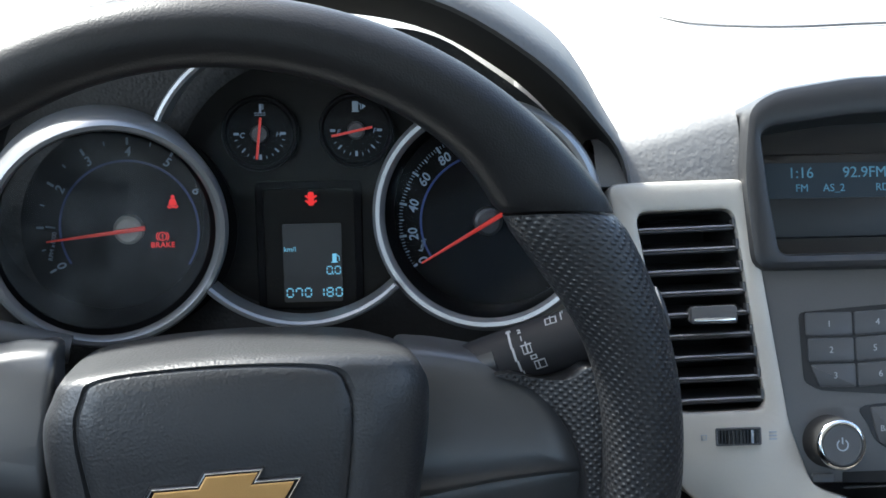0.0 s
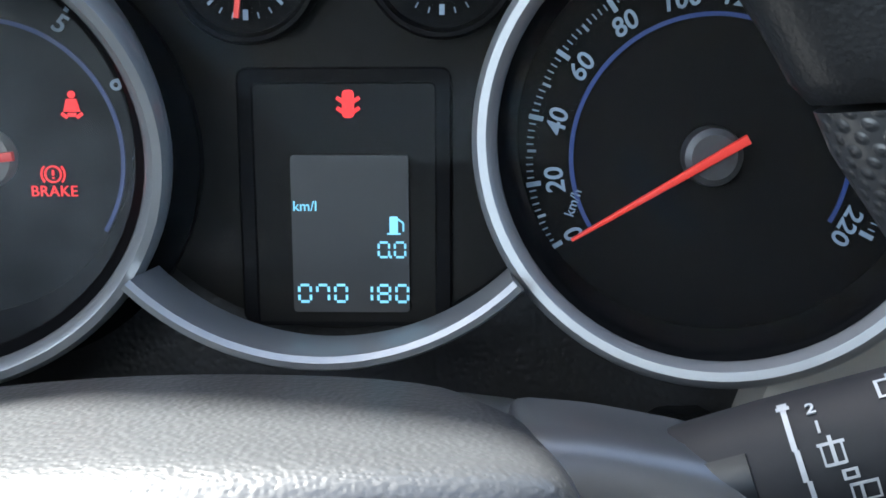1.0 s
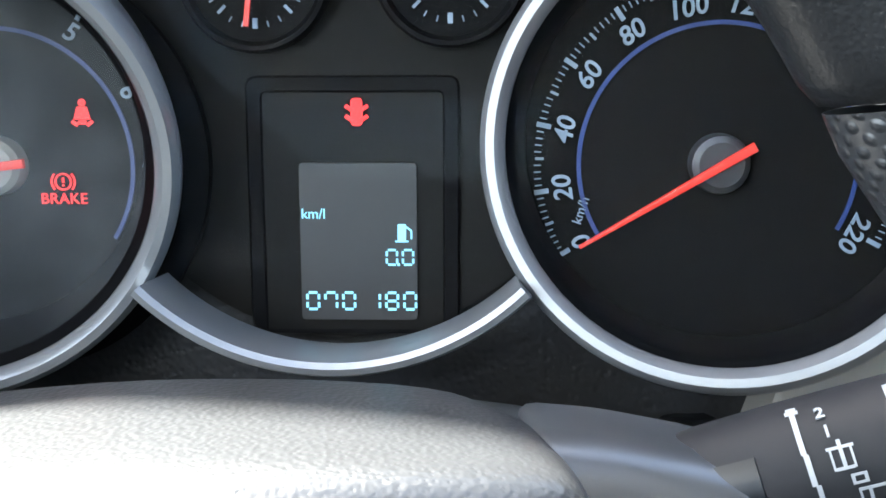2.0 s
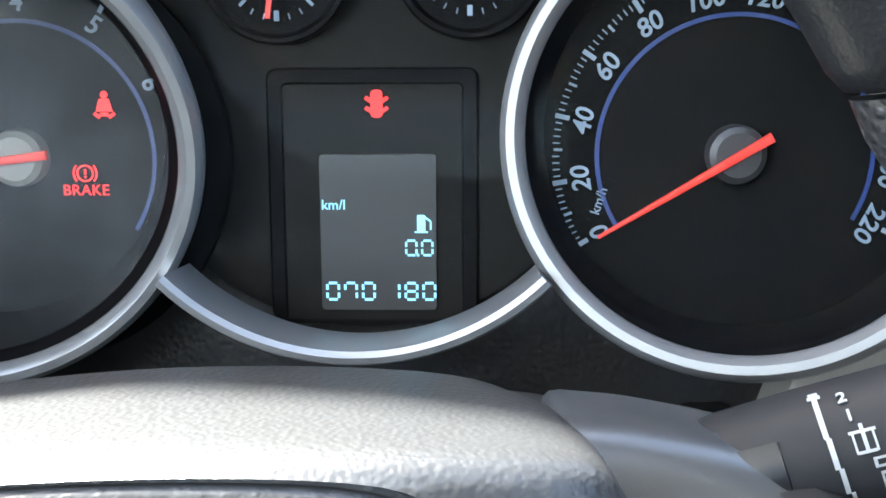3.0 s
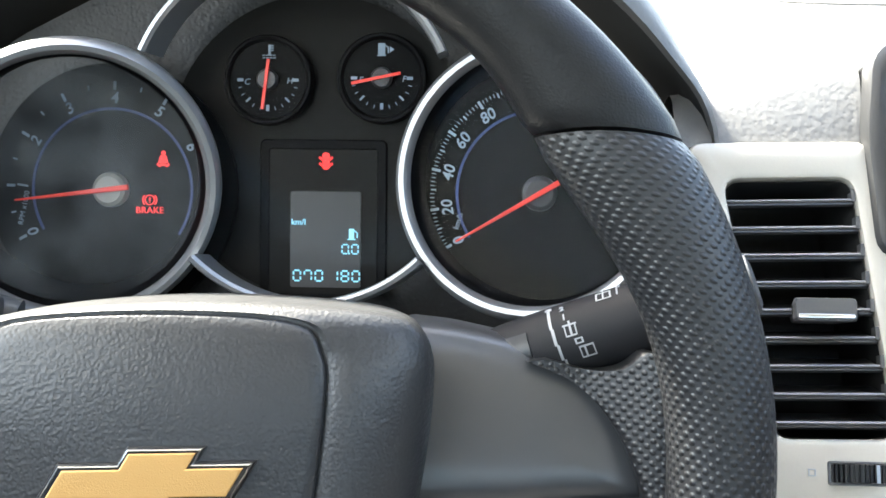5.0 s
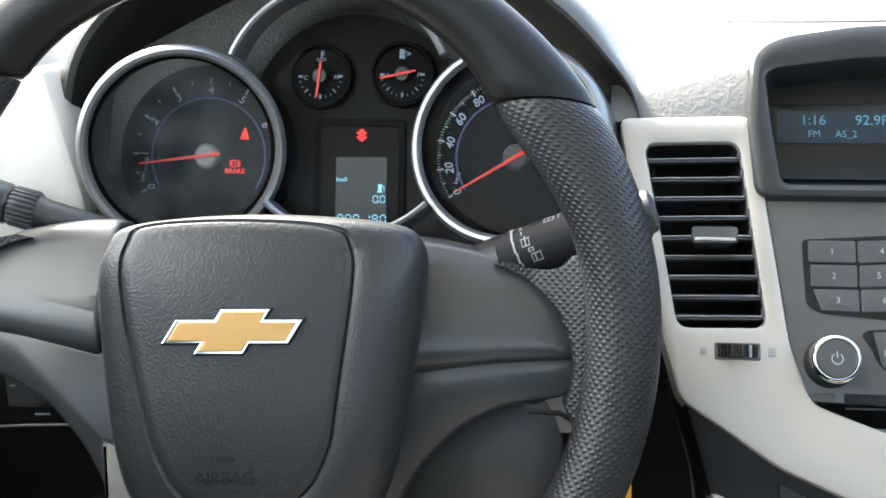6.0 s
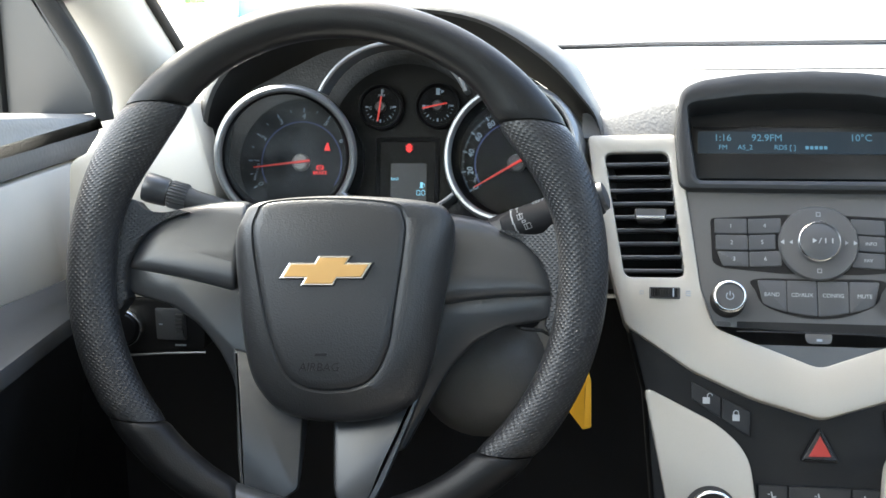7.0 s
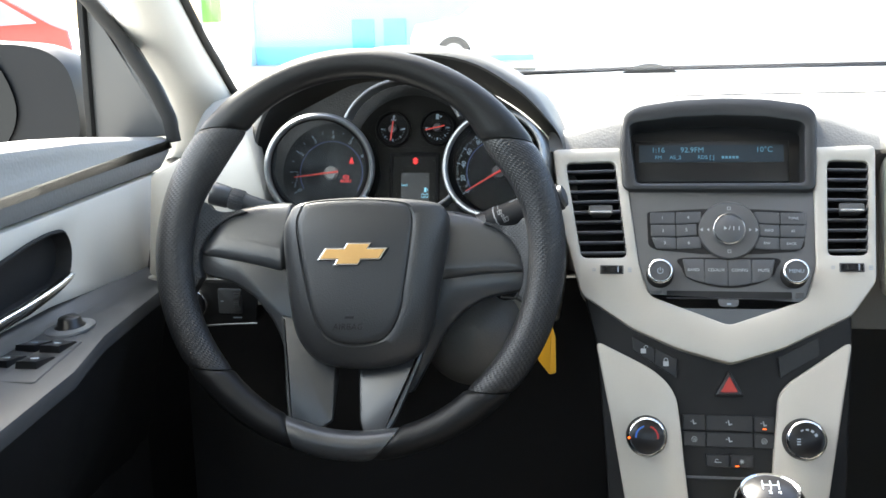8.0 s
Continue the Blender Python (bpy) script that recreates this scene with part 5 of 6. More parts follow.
part("lower_shroud", bm, HOODGREY, column, "grey lower shroud round the ignition", smooth=60)
bm = bmesh.new()
lathe(bm, [(0.0, 0.012), (0.009, 0.012), (0.011, 0.008), (0.011, 0.0)], 24)
bmesh.ops.transform(bm, matrix=Matrix.Translation((0.115, 0.02, -0.03)) @ Euler((radians(80), 0, radians(25))).to_matrix().to_4x4(), verts=bm.verts)
part("ignition_lock", bm, GLOSSBLACK, column, "black ignition lock", smooth=50)


def along(a, b):
    """A pose at a with z pointing to b and x kept near up."""
    z = (Vector(b) - Vector(a)).normalized()
    y = z.cross(Vector((0, 0, 1))).normalized()
    x = y.cross(z)
    return axes(a, x, y, z)


wiper = thing("wiper_stalk", along((0.081, 0.063, 0.921), (0.1896, 0.054, 0.963)) @ Matrix.Diagonal((0.9, 0.9, 1.0, 1.0)), "black wiper stalk with white printed symbols", "stalk")
bm = bmesh.new()
lathe(bm, [(0.0000, -0.035), (0.0085, -0.035), (0.0095, 0), (0.0106, 0.012), (0.0131, 0.03), (0.0137, 0.045), (0.0139, 0.082), (0.0141, 0.084), (0.0141, 0.106), (0.0133, 0.111), (0.0106, 0.1125), (0.0102, 0.1118), (0.0000, 0.1116)], 36)
bmesh.ops.remove_doubles(bm, verts=bm.verts, dist=1e-6)
part("stalk_body", bm, STALK, wiper, smooth=50)


def on_stalk(bm, r, z0, z1, a0, a1, t=0.0002):
    """A printed patch on the stalk: z along it, angle round it from the top towards the driver."""
    n = max(1, int(abs(a1 - a0) / 8))
    for i in range(n):
        p, q = radians(a0 + (a1 - a0) * i / n), radians(a0 + (a1 - a0) * (i + 1) / n)
        f = lambda a, z, k: (math.cos(a) * (r + k), math.sin(a) * (r + k), z)
        rings(bm, [[f(p, z0, k), f(q, z0, k), f(q, z1, k), f(p, z1, k)] for k in (0, t)])


STALKINK = material("white_stalk_print", (0.3, 0.31, 0.325), 0.5, stain=0.02)
SR = 0.01395


def stalk_print(patches, label=""):
    """One printed symbol made of patches (start and end along the stalk, start and end angle)."""
    bm = bmesh.new()
    for z0, z1, a0, a1 in patches:
        on_stalk(bm, SR, z0, z1, a0, a1)
    part("printed_symbol", bm, STALKINK, wiper, label)


def stalk_digit(ch, z, a, size):
    """A digit lying on the stalk's curve."""
    ob = letters("printed_digit", ch, size, STALKINK, wiper, 0, 0, 0, bold=0.02)
    c, q = math.cos(radians(a)), math.sin(radians(a))
    ob.matrix_local = axes((c * (SR + 0.0002), q * (SR + 0.0002), z), (0, 0, 1), (q, -c, 0), (c, q, 0))


stalk_print([(0.0485, 0.0495, 6, 48), (0.0488, 0.0498, 48, 74), (0.0494, 0.0503, 74, 98), (0.0503, 0.0510, 98, 108), (0.0478, 0.0502, 6, 10), (0.0481, 0.0499, 2, 6)], "white curved arrow")
stalk_digit("2", 0.0537, 16, 0.0036)
stalk_digit("1", 0.0540, 34, 0.0036)
stalk_print([(0.0528, 0.0576, 47, 49.5), (0.0532, 0.0536, 49, 66), (0.0568, 0.0572, 49, 66), (0.0536, 0.0568, 64, 66.5), (0.0549, 0.0556, 42, 66)], "white wiper symbol")
stalk_print([(0.0556, 0.0562, 71, 80), (0.0578, 0.0584, 71, 80), (0.0556, 0.0584, 71, 73), (0.0556, 0.0584, 78, 80)], "white ring symbol")
stalk_print([(0.0562, 0.0612, 84, 86.5), (0.0562, 0.0566, 84, 104), (0.0608, 0.0612, 84, 104), (0.0562, 0.0612, 102, 104), (0.0578, 0.0584, 86, 102)], "white washer symbol")
stalk_print([(0.0655, 0.0661, 2, 22), (0.0702, 0.0708, 2, 22), (0.0655, 0.0708, 2, 4.5), (0.0655, 0.0708, 20, 22), (0.0678, 0.0683, -4, 22), (0.0726, 0.0732, -8, 20), (0.0735, 0.0740, -12, 0)], "white screen wash symbol")
for a in (18, 32, 46, 60):
    stalk_print([(0.0815, 0.0823, a, a + 8)])

bm = bmesh.new()
lathe(bm, [(0.0125, 0.026), (0.01385, 0.0265), (0.01415, 0.0405), (0.0125, 0.041)], 16, 40, 160)
part("sleeve", bm, GLOSSBLACK, wiper, "dark sleeve at the foot of the stalk", smooth=60)

bm = bmesh.new()
lathe(bm, [(0.0, 0.1012), (0.0112, 0.1012), (0.0118, 0.1035), (0.0108, 0.1062), (0.0075, 0.1072), (0.0, 0.1074)], 32)
bmesh.ops.remove_doubles(bm, verts=bm.verts, dist=1e-6)
bmesh.ops.translate(bm, verts=bm.verts, vec=(0, 0, 0.009))
part("end_button", bm, BUTTON, wiper, "round grey button on the stalk end", smooth=50)

turn = thing("indicator_stalk", along((-0.07, 0.078, 0.937), (-0.158, 0.070, 0.963)) @ Matrix.Diagonal((1.22, 1.22, 1.0, 1.0)), "black indicator stalk with ribbed end collar", "stalk")
bm = bmesh.new()
lathe(bm, [(0.0, 0.0), (0.0052, 0.0), (0.0064, 0.05), (0.0072, 0.056)], 28)
part("stalk_body", bm, ARMGREY, turn, smooth=50)
bm = bmesh.new()
cog = [((0.0078 if k % 4 < 2 else 0.0087) * math.cos(2 * math.pi * k / 96), (0.0078 if k % 4 < 2 else 0.0087) * math.sin(2 * math.pi * k / 96)) for k in range(96)]
rings(bm, [[(x * q, y * q, z) for x, y in cog] for q, z in ((0.9, 0.056), (1, 0.0575), (1, 0.0688), (0.92, 0.07))])
part("collar", bm, BUTTON, turn, "ribbed collar")
bm = bmesh.new()
lathe(bm, [(0.008, 0.0705), (0.0088, 0.072), (0.0094, 0.086), (0.0088, 0.089), (0.0, 0.0895)], 28)
part("stalk_end", bm, SATIN, turn, "satin grey stalk end", smooth=50)
bm = bmesh.new()
for z in (0.03, 0.035, 0.041):
    on_stalk(bm, 0.0064, z, z + 0.0025 if z < 0.04 else z + 0.0008, 60, 80)
on_stalk(bm, 0.0087, 0.0612, 0.0645, 62, 78, 0.0004)
part("printed_symbol", bm, WHITEINK, turn)

tag = thing("key_tag", pose(0.176, 0.03, 0.848, 84, 0, 8), "yellow plastic key tag hanging from the ignition", "key tag")
o = [(0.001, 0.0), (0.0045, -0.013), (0.0045, -0.046), (-0.0015, -0.0475), (-0.0115, -0.034), (-0.012, -0.028)]
part("tag_body", plate(rounded(o, 0.0015, 3), -0.002, 0.002, 0.0008), YELLOW, tag, smooth=40)
bm = bmesh.new()
tube(bm, [(0.001, -0.002, 0), (-0.01, 0.012, 0.004), (-0.03, 0.024, 0.006), (-0.045, 0.026, 0.008)], 0.0012, 8)
part("tag_cord", bm, RUBBER, tag)

# ---- driver's door ----
door = thing("door_1", pose(-0.25, 0, 0.9), "dark grey car door with pale silver insert, chrome handle", "car door", kind="structure")


def door_plate(name, yz, x0, x1, mat, label="", bev=0.004, r=0.006):
    """A plate on the door: outline in (y, height), from depth x0 out to x1 into the cabin."""
    bm = plate(rounded([(-y, z - 0.9) for y, z in yz], r, 3), x0, x1, bev)
    bmesh.ops.transform(bm, matrix=Matrix(((0, 0, 1, 0), (-1, 0, 0, 0), (0, 1, 0, 0), (0, 0, 0, 1))), verts=bm.verts)
    return part(name, bm, mat, door, label, smooth=40)


door_plate("lower_panel", [(-0.9, 0.35), (0.118, 0.35), (0.118, 0.87), (0.19, 0.985), (-0.9, 1.0)], -0.06, -0.012, DARK, "black lower door panel")
door_plate("door_sill", [(-0.9, 0.962), (-0.1, 0.965), (0.02, 0.967), (0.17, 0.969), (0.2, 0.985), (0.205, 1.003), (0.1, 1.014), (0.0, 1.0225), (-0.15, 1.031), (-0.9, 1.04)], -0.055, 0.004, DOORTOP, "grey grained door top", 0.012, 0.004)
RECESS = [(-0.3, 0.893), (-0.16, 0.893), (-0.06, 0.898), (-0.043, 0.91), (-0.038, 0.931), (-0.048, 0.948), (-0.075, 0.9495), (-0.105, 0.9475), (-0.16, 0.94), (-0.3, 0.93)]
TO_DOOR = Matrix(((0, 0, 1, 0), (-1, 0, 0, 0), (0, 1, 0, 0), (0, 0, 0, 1)))


def on_door(yz, r):
    return rounded([(-y, z - 0.9) for y, z in yz], r, 3)


bm = bmesh.new()
INSERT = [(-0.9, 0.882), (-0.16, 0.884), (-0.08, 0.8845), (0.035, 0.878), (0.118, 0.866), (0.175, 0.969), (0.1, 0.968), (0.0, 0.966), (-0.1, 0.964), (-0.9, 0.96)]
holed(bm, on_door(INSERT, 0.004), [on_door(RECESS, 0.008)], -0.03, 0.0, 0.003)
bmesh.ops.transform(bm, matrix=TO_DOOR, verts=bm.verts)
part("insert", bm, TRIMPALELIT, door, "pale silver door insert with window light painted in", smooth=40)
bm = bmesh.new()
ro = ccw(on_door(RECESS, 0.008))
rings(bm, [[(x, y, z) for x, y in offset(ro, d)] for d, z in ((-0.0012, -0.002), (-0.0004, 0.0016), (0.0012, 0.002), (0.0032, -0.001), (0.0045, -0.026))], False, True)
bmesh.ops.transform(bm, matrix=TO_DOOR, verts=bm.verts)
part("handle_recess", bm, DARK, door, "black handle recess", smooth=50)
hb = bmesh.new()
loops = []
for y, z, h, d in ((-0.3, 0.9, 0.01, 0.012), (-0.2, 0.9, 0.01, 0.014), (-0.15, 0.903, 0.0095, 0.016), (-0.1, 0.9065, 0.007, 0.015), (-0.065, 0.9085, 0.0035, 0.011), (-0.055, 0.909, 0.0015, 0.008)):
    loops.append([(d - 0.008, y, z - h - 0.9), (d + 0.002, y, z - h * 0.7 - 0.9), (d + 0.003, y, z - 0.9), (d + 0.001, y, z + 0.0022 - 0.9), (d - 0.006, y, z + 0.0015 - 0.9)])
rings(hb, loops)
part("door_handle", hb, CHROME, door, "chrome inside door handle", smooth=60)
ys = [(-0.9, 0.098), (-0.4, 0.098), (-0.197, 0.079), (-0.1, 0.057), (0.007, 0.045), (0.09, 0.032), (0.117, 0.026)]
tops, sides = [], []
for y, w in ys:
    t = 0.868 - 0.9 - 0.004 * smooth_step(0.0, 0.117, y)
    tops.append([(-0.02, y, t + 0.018), (0.002, y, t + 0.012), (0.008, y, t + 0.003), (w - 0.006, y, t), (w - 0.001, y, t - 0.002), (w, y, t - 0.006), (w - 0.002, y, t - 0.016), (-0.02, y, t - 0.016)])
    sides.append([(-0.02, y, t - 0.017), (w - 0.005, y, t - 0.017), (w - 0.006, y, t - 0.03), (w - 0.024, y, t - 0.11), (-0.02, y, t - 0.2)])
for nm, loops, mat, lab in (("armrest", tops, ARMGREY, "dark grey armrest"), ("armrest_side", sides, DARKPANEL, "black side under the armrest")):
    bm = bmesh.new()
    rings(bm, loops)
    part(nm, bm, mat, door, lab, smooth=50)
ob = bmesh.new()
lathe(ob, [(0.026, 0.0), (0.026, 0.002), (0.0225, 0.0032), (0.0145, 0.0026), (0.0135, -0.001)], 40)
bmesh.ops.transform(ob, matrix=Matrix.Translation((0.022, -0.093, -0.0305)) @ Matrix.Diagonal((0.72, 1.1, 1, 1)), verts=ob.verts)
part("mirror_switch_base", ob, RINGGREY, door, "oval mirror switch base", smooth=50)
ob = bmesh.new()
lathe(ob, [(0.0145, -0.001), (0.013, 0.004), (0.0105, 0.006), (0.0095, 0.0125), (0.008, 0.014), (0.0, 0.0142)], 36)
bmesh.ops.transform(ob, matrix=Matrix.Translation((0.022, -0.093, -0.0305)) @ Matrix.Diagonal((0.95, 1.2, 0.8, 1)), verts=ob.verts)
part("mirror_switch", ob, GLOSSBLACK, door, "round mirror adjuster", smooth=50)
bm = plate(rounded([(0.008, -0.126), (0.05, -0.126), (0.066, -0.235), (0.008, -0.235)], 0.004, 3), -0.036, -0.0302, 0.0008)
part("switch_bed", bm, BUTTON, door, "dark grey window switch bed")
for x, y in ((0.010, -0.163), (0.031, -0.163), (0.010, -0.205), (0.034, -0.205)):
    bm = bmesh.new()
    rings(bm, [[(x, y, -0.031), (x + 0.018, y, -0.031), (x + 0.018, y + 0.03, -0.031), (x, y + 0.03, -0.031)],
               [(x + 0.001, y + 0.001, -0.0245), (x + 0.017, y + 0.001, -0.0245), (x + 0.017, y + 0.029, -0.029), (x + 0.001, y + 0.029, -0.029)]])
    sw = part("window_switch", bm, GLOSSBLACK, door, "black window switch")
    bm = plate(rect(x + 0.006, x + 0.012, y + 0.013, y + 0.016), -0.0266, -0.026)
    part("switch_mark", bm, WHITEINK, sw)

# sail panel, window frame, pillar, mirror
sail_m = pose(-0.05, 0.2, 0.1, 90, 0, 0)
bm = plate(rounded([(-0.036, 0.0), (0.05, 0.004), (0.05, 0.02), (0.036, 0.055), (0.008, 0.105), (-0.034, 0.16)], 0.006, 3), -0.03, 0.0, 0.004)
sail = part("sail_panel", bm, ARMGREY, door, "dark grey triangular sail panel", smooth=40)
sail.matrix_local = sail_m
bm = plate([(-0.043, -0.005), (-0.036, -0.005), (-0.034, 0.17), (-0.041, 0.17)], -0.02, 0.006, 0.001)
part("window_bar", bm, RUBBER, sail, "black window bar")
bm = bmesh.new()
tube(bm, [(0.056, -0.002, 0.0), (0.052, 0.025, 0.0), (0.036, 0.062, 0.002), (0.006, 0.112, 0.006), (-0.05, 0.185, 0.015), (-0.13, 0.27, 0.05)], 0.008, 10)
part("window_seal", bm, RUBBER, sail, "black rubber window seal", smooth=60)

pillar = thing("windscreen_pillar", pose(-0.3, 0.45, 1.0), "pale grey windscreen pillar trim", "pillar")
bm = bmesh.new()
loops = []
for c, w, d in (((-0.325, 0.5, 0.95), 0.075, 0.05), ((-0.312, 0.47, 0.985), 0.07, 0.045), ((-0.302, 0.4, 1.03), 0.055, 0.04), ((-0.285, 0.3, 1.095), 0.042, 0.035), ((-0.262, 0.15, 1.185), 0.036, 0.033), ((-0.23, -0.1, 1.32), 0.034, 0.03), ((-0.2, -0.25, 1.4), 0.034, 0.03)):
    l = []
    for k in range(20):
        a = 2 * math.pi * k / 20
        l.append((c[0] + 0.3 + w * math.cos(a), c[1] - 0.45 + d * math.sin(a) * 0.6, c[2] - 1.0 + d * math.sin(a) * 0.8))
    loops.append(l)
rings(bm, loops)
part("pillar_trim", bm, CREAM, pillar, smooth=60)
bm = bmesh.new()
tube(bm, [(x + 0.3, y - 0.45, z - 1.0) for x, y, z in ((-0.242, 0.47, 1.0), (-0.244, 0.40, 1.04), (-0.24, 0.3, 1.105), (-0.223, 0.15, 1.195), (-0.193, -0.1, 1.33))], 0.005, 8)
part("screen_seal", bm, RUBBER, pillar, "black windscreen seal", smooth=60)

bm = bmesh.new()
loops = []
for y, s in ((-0.02, 0.96), (0.0, 1.0), (0.04, 0.97), (0.07, 0.85), (0.095, 0.6), (0.105, 0.3)):
    o = spline([(-0.12, 0.07), (-0.04, 0.078), (0.02, 0.066), (0.048, 0.03), (0.05, -0.045), (0.0, -0.054), (-0.09, -0.072), (-0.14, -0.03)], 4)
    loops.append([(x * s, y, z * s) for x, z in o])
rings(bm, loops)
mirror = part("side_mirror", bm, MIRRORGREY, door, "dark grey outside mirror housing", smooth=60)
mirror.matrix_local = pose(-0.22, 0.35, 0.13)
bm = plate(spline([(-0.135, 0.05), (-0.06, 0.06), (-0.028, 0.0), (-0.05, -0.05), (-0.1, -0.055)], 5), 0.0, 0.004)
bmesh.ops.transform(bm, matrix=Matrix(((1, 0, 0, 0), (0, 0, -1, -0.021), (0, 1, 0, 0), (0, 0, 0, 1))), verts=bm.verts)
part("mirror_glass", bm, MIRRORGLASS, mirror, "mirror glass")

# ---- cabin shell and footwell ----
def slab(name, m, sx, sy, sz, mat, kind="structure", label=""):
    bm = bmesh.new()
    bmesh.ops.create_cube(bm, size=1.0)
    bmesh.ops.scale(bm, vec=(sx, sy, sz), verts=bm.verts)
    ob = part(name, bm, mat, None, label, smooth=0)
    ob.matrix_world = m
    return tagged(ob, kind=kind)


slab("floor", pose(0.35, -0.6, 0.40), 1.5, 3.2, 0.04, CARPET)
slab("wall_firewall", pose(0.35, 0.62, 0.68), 1.5, 0.06, 0.6, CARPET)
slab("ceiling", pose(0.35, -1.135, 1.485), 1.5, 1.99, 0.05, HEADLINER)
slab("wall_rear", pose(0.35, -2.1, 0.83), 1.5, 0.05, 0.88, DARK)
slab("wall_left", pose(-0.32, -1.5, 0.83), 0.05, 1.2, 0.88, DARK)
slab("wall_right", pose(1.05, -0.7, 0.8), 0.05, 2.8, 0.84, DARK)
slab("wall_cowl_side", pose(-0.33, 0.4, 0.65), 0.05, 0.6, 0.6, DARK)

pedal = thing("clutch_pedal", pose(-0.1, 0.3, 0.56), "black rubber clutch pedal on its arm", "pedal")
part("pad", plate(rect(-0.022, 0.022, -0.03, 0.025, 0.006), 0.0, 0.012, 0.003), RUBBER, pedal)
pedal.matrix_world = pose(-0.1, 0.32, 0.56, 55, 0, 0)
bm = bmesh.new()
tube(bm, [(0.0, 0.01, 0.0), (0.0, 0.1, -0.05), (0.0, 0.2, -0.06)], 0.008, 8)
part("arm", bm, GLOSSBLACK, pedal)
p2 = copy_thing(pedal, pose(0.06, 0.34, 0.60, 55, 0, 0))
p2.name = "brake_pedal"
tagged(p2, "black rubber brake pedal on its arm")
p3 = copy_thing(pedal, pose(0.16, 0.36, 0.62, 55, 0, 0))
p3.name = "accelerator_pedal"
tagged(p3, "long black accelerator pedal")

# windscreen, cowl and wipers
screen = bmesh.new()
rings(screen, [[(-0.4, 0.93, 1.03), (1.05, 0.93, 1.03), (0.95, -0.14, 1.455), (-0.25, -0.14, 1.455)], [(-0.4, 0.935, 1.034), (1.05, 0.935, 1.034), (0.95, -0.135, 1.459), (-0.25, -0.135, 1.459)]])
ws = part("windscreen", screen, PANE, None, smooth=0)
tagged(ws, "clear windscreen glass", "windscreen", kind="structure")
ws.visible_shadow = False
cowl = slab("cowl", pose(0.327, 0.99, 0.965), 1.5, 0.07, 0.05, RUBBER)
bonnet = slab("bonnet", pose(0.327, 1.5, 0.92), 1.5, 0.9, 0.04, WHITEPAINT, kind="", label="white car bonnet ahead of the windscreen")
bonnet["category"] = "bonnet"
bm = bmesh.new()
tube(bm, [(0.02, 0.985, 1.024), (0.25, 0.98, 1.03), (0.95, 0.975, 1.032)], 0.004, 8)
wp = part("windscreen_wiper", bm, RUBBER, None, "black wiper blade resting at the foot of the windscreen")
wp["category"] = "wiper"

# ---- yard outside ----
bm = bmesh.new()
bmesh.ops.create_grid(bm, x_segments=2, y_segments=2, size=400)
bmesh.ops.translate(bm, verts=bm.verts, vec=(0, 0, 0.12))
tagged(part("ground", bm, CONCRETE, None, smooth=0), "pale sunlit concrete yard", kind="structure")
wall = slab("wall_yard", pose(-5.0, 24.5, 1.62), 6.4, 0.3, 3.0, BLUEWALL)
tagged(wall, "bright blue painted yard wall")
for x in (-5.65, -4.92):
    p = slab("wall_panel", pose(x, 24.33, 0.62), 0.5, 0.06, 0.96, BLUEPANEL)
    p.parent = wall
    p.matrix_parent_inverse = wall.matrix_world.inverted()
    tagged(p, kind="structure")
slab("wall_white", pose(8, 30, 1.72), 18, 0.3, 3.2, WHITEPAINT)
slab("wall_post", pose(-8.65, 24.3, 1.62), 0.85, 0.5, 3.0, WHITEPAINT)


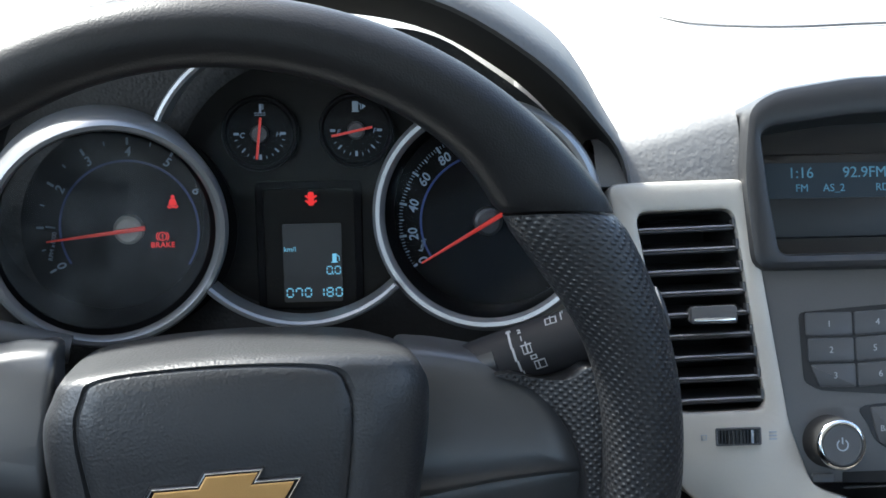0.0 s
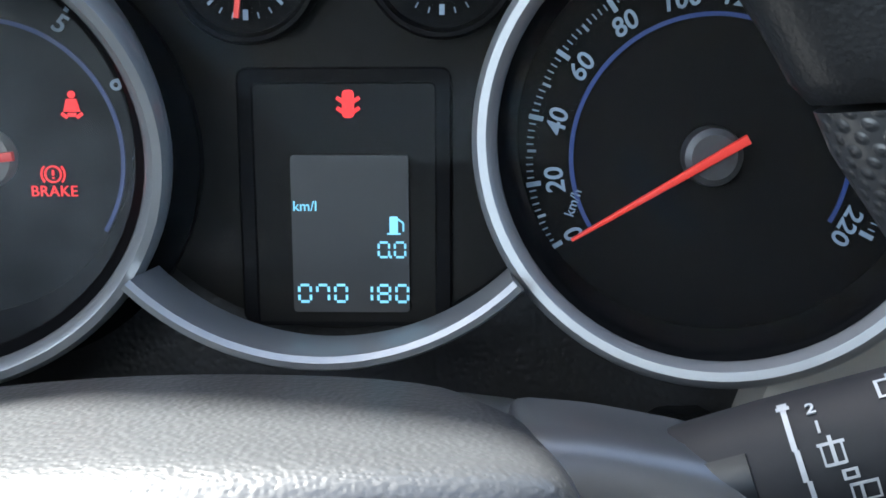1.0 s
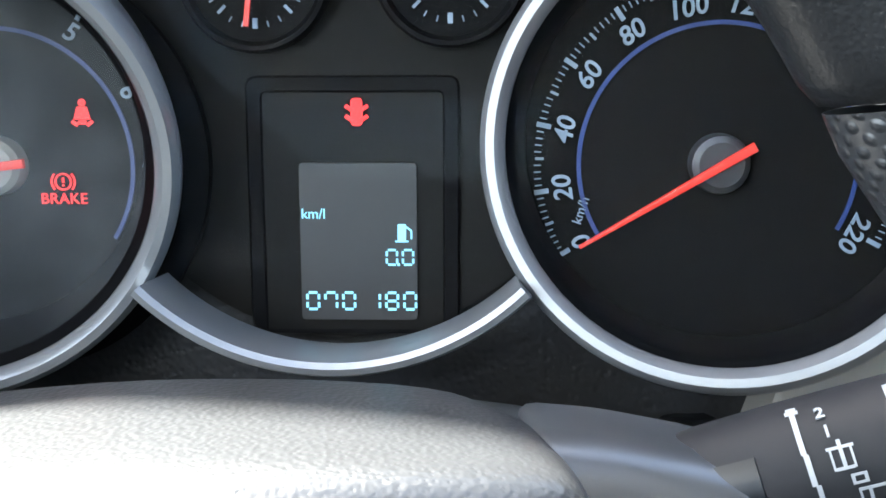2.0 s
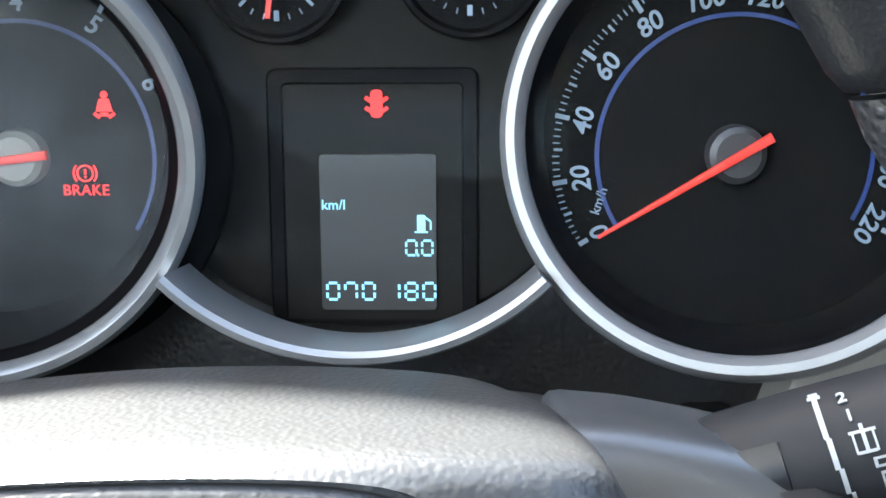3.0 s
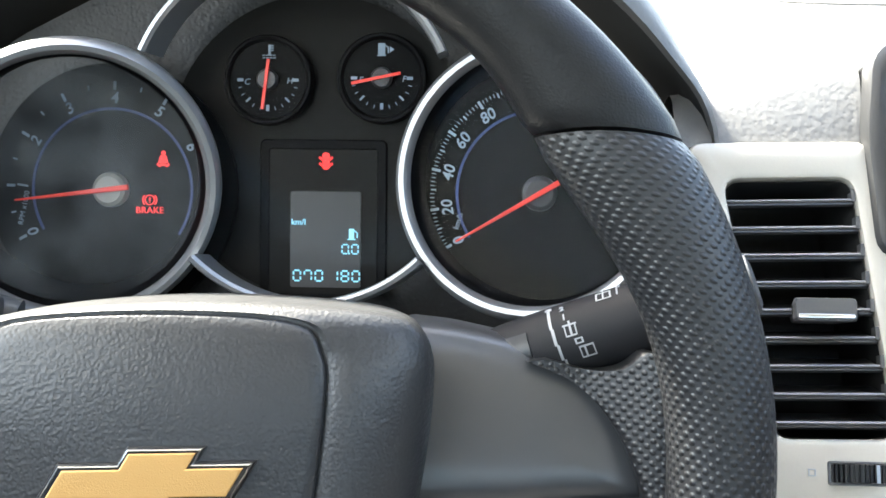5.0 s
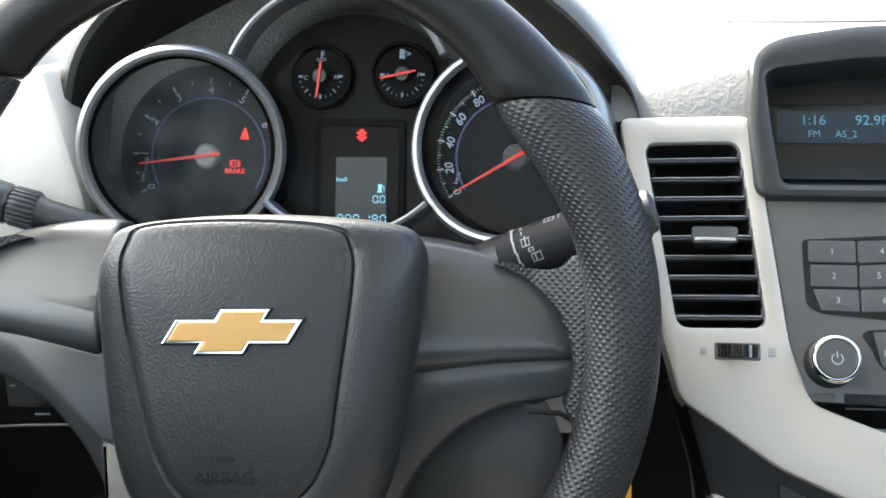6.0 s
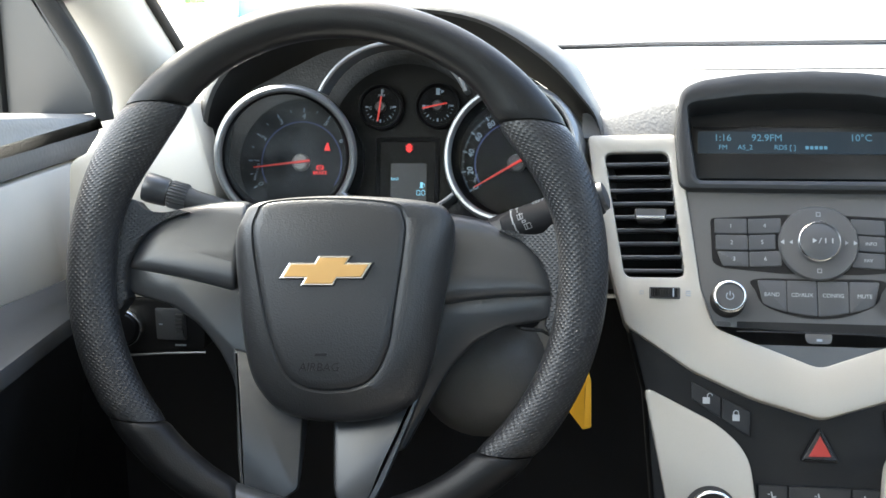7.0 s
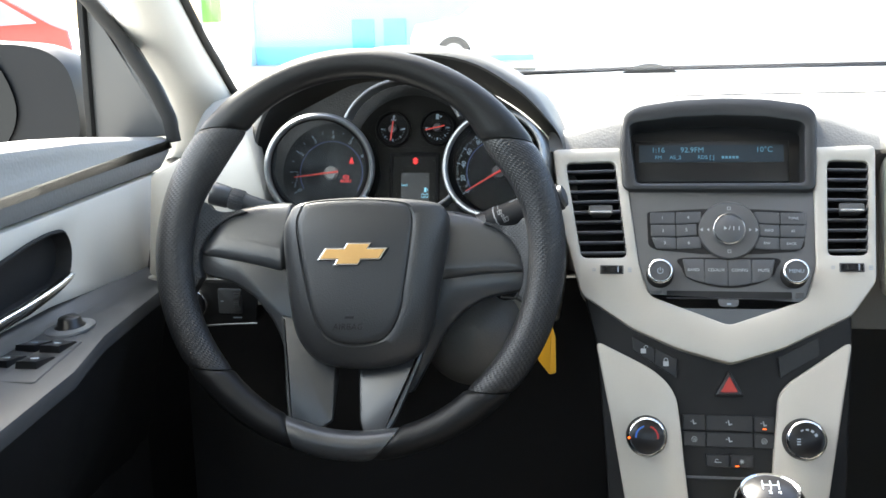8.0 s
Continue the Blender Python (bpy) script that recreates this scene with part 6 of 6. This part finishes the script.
def parked_car(x, y, turned, label, paint):
    car = thing("car", pose(x, y, 0.12, 0, 0, turned), label, "car", "parked cars")
    bm = bmesh.new()
    side = [(-2.05, 0.3), (-2.1, 0.6), (-2.0, 0.85), (-1.2, 0.98), (-0.55, 1.45), (0.9, 1.5), (1.75, 1.05), (2.02, 0.95), (2.1, 0.55), (2.05, 0.3)]
    loops = []
    for k, s in ((-0.85, 0.97), (-0.8, 1.0), (0.8, 1.0), (0.85, 0.97)):
        loops.append([(a * s, k, 0.25 + (b - 0.25) * s) for a, b in side])
    rings(bm, loops)
    part("body", bm, paint, car, smooth=30)
    for pts in ([(-1.05, 1.0), (-0.55, 1.38), (0.15, 1.42), (0.15, 1.0)], [(0.25, 1.0), (0.25, 1.42), (0.85, 1.42), (1.5, 1.05)]):
        for s in (-1, 1):
            bm = plate(rounded(pts, 0.05, 3), 0.0, 0.02)
            bmesh.ops.transform(bm, matrix=Matrix(((1, 0, 0, 0), (0, 0, s, s * 0.84), (0, 1, 0, 0), (0, 0, 0, 1))), verts=bm.verts)
            part("side_window", bm, CARGLASS, car, smooth=0)
    for wx in (-1.3, 1.3):
        for s in (-1, 1):
            bm = bmesh.new()
            lathe(bm, [(0.2, -0.1), (0.31, -0.1), (0.325, -0.06), (0.325, 0.06), (0.31, 0.1), (0.2, 0.1)], 40)
            m = Matrix.Translation((wx, s * 0.78, 0.325)) @ Euler((radians(90), 0, 0)).to_matrix().to_4x4()
            bmesh.ops.transform(bm, matrix=m, verts=bm.verts)
            w = part("tyre", bm, RUBBER, car, smooth=50)
            bm = bmesh.new()
            lathe(bm, [(0.0, 0.085), (0.05, 0.09), (0.06, 0.07), (0.17, 0.08), (0.2, 0.095), (0.205, 0.09), (0.205, -0.09), (0.17, -0.08), (0.0, -0.085)], 40)
            for i in range(8):
                a = 2 * math.pi * i / 8
                prism(bm, disc(0.13 * math.cos(a), 0.13 * math.sin(a), 0.028, 10), 0.06, 0.084)
            bmesh.ops.transform(bm, matrix=m, verts=bm.verts)
            part("rim", bm, SILVER, w, smooth=40)
    bm = bmesh.new()
    rings(bm, [[(-0.95 + a, -0.98 + q, 1.0 + b) for a, b in ((0, 0), (0.2, 0), (0.18, 0.16), (0.02, 0.14))] for q in (0, 0.14)])
    part("door_mirror", bm, paint, car)
    return car


parked_car(-1.55, 20.3, 0, "white hatchback parked across the sunlit yard", WHITEPAINT)
parked_car(1.7, 7.9, 0, "white car parked close ahead in the yard", WHITEPAINT)
parked_car(-9.6, 13.5, 60, "red car parked further along the yard", REDPAINT)
banner = thing("banner", pose(-5.5, 14.0, 0.12), "green cloth banner on a thin pole in the yard", "banner")
bm = bmesh.new()
tube(bm, [(0, 0, 0), (0, 0, 2.4)], 0.02, 8)
part("pole", bm, SILVER, banner)
GREEN = material("green_cloth", (0.15, 0.5, 0.08), 0.7, bump=0.2, bump_scale=40)
bm = bmesh.new()
rings(bm, [[(0.02 + 0.035 * k, 0.03 * math.sin(k * 1.3) + d, z) for d in (0, 0.004) for z in ((1.0, 2.2) if d == 0 else (2.2, 1.0))] for k in range(9)])
part("cloth", bm, GREEN, banner, "green cloth", smooth=50)
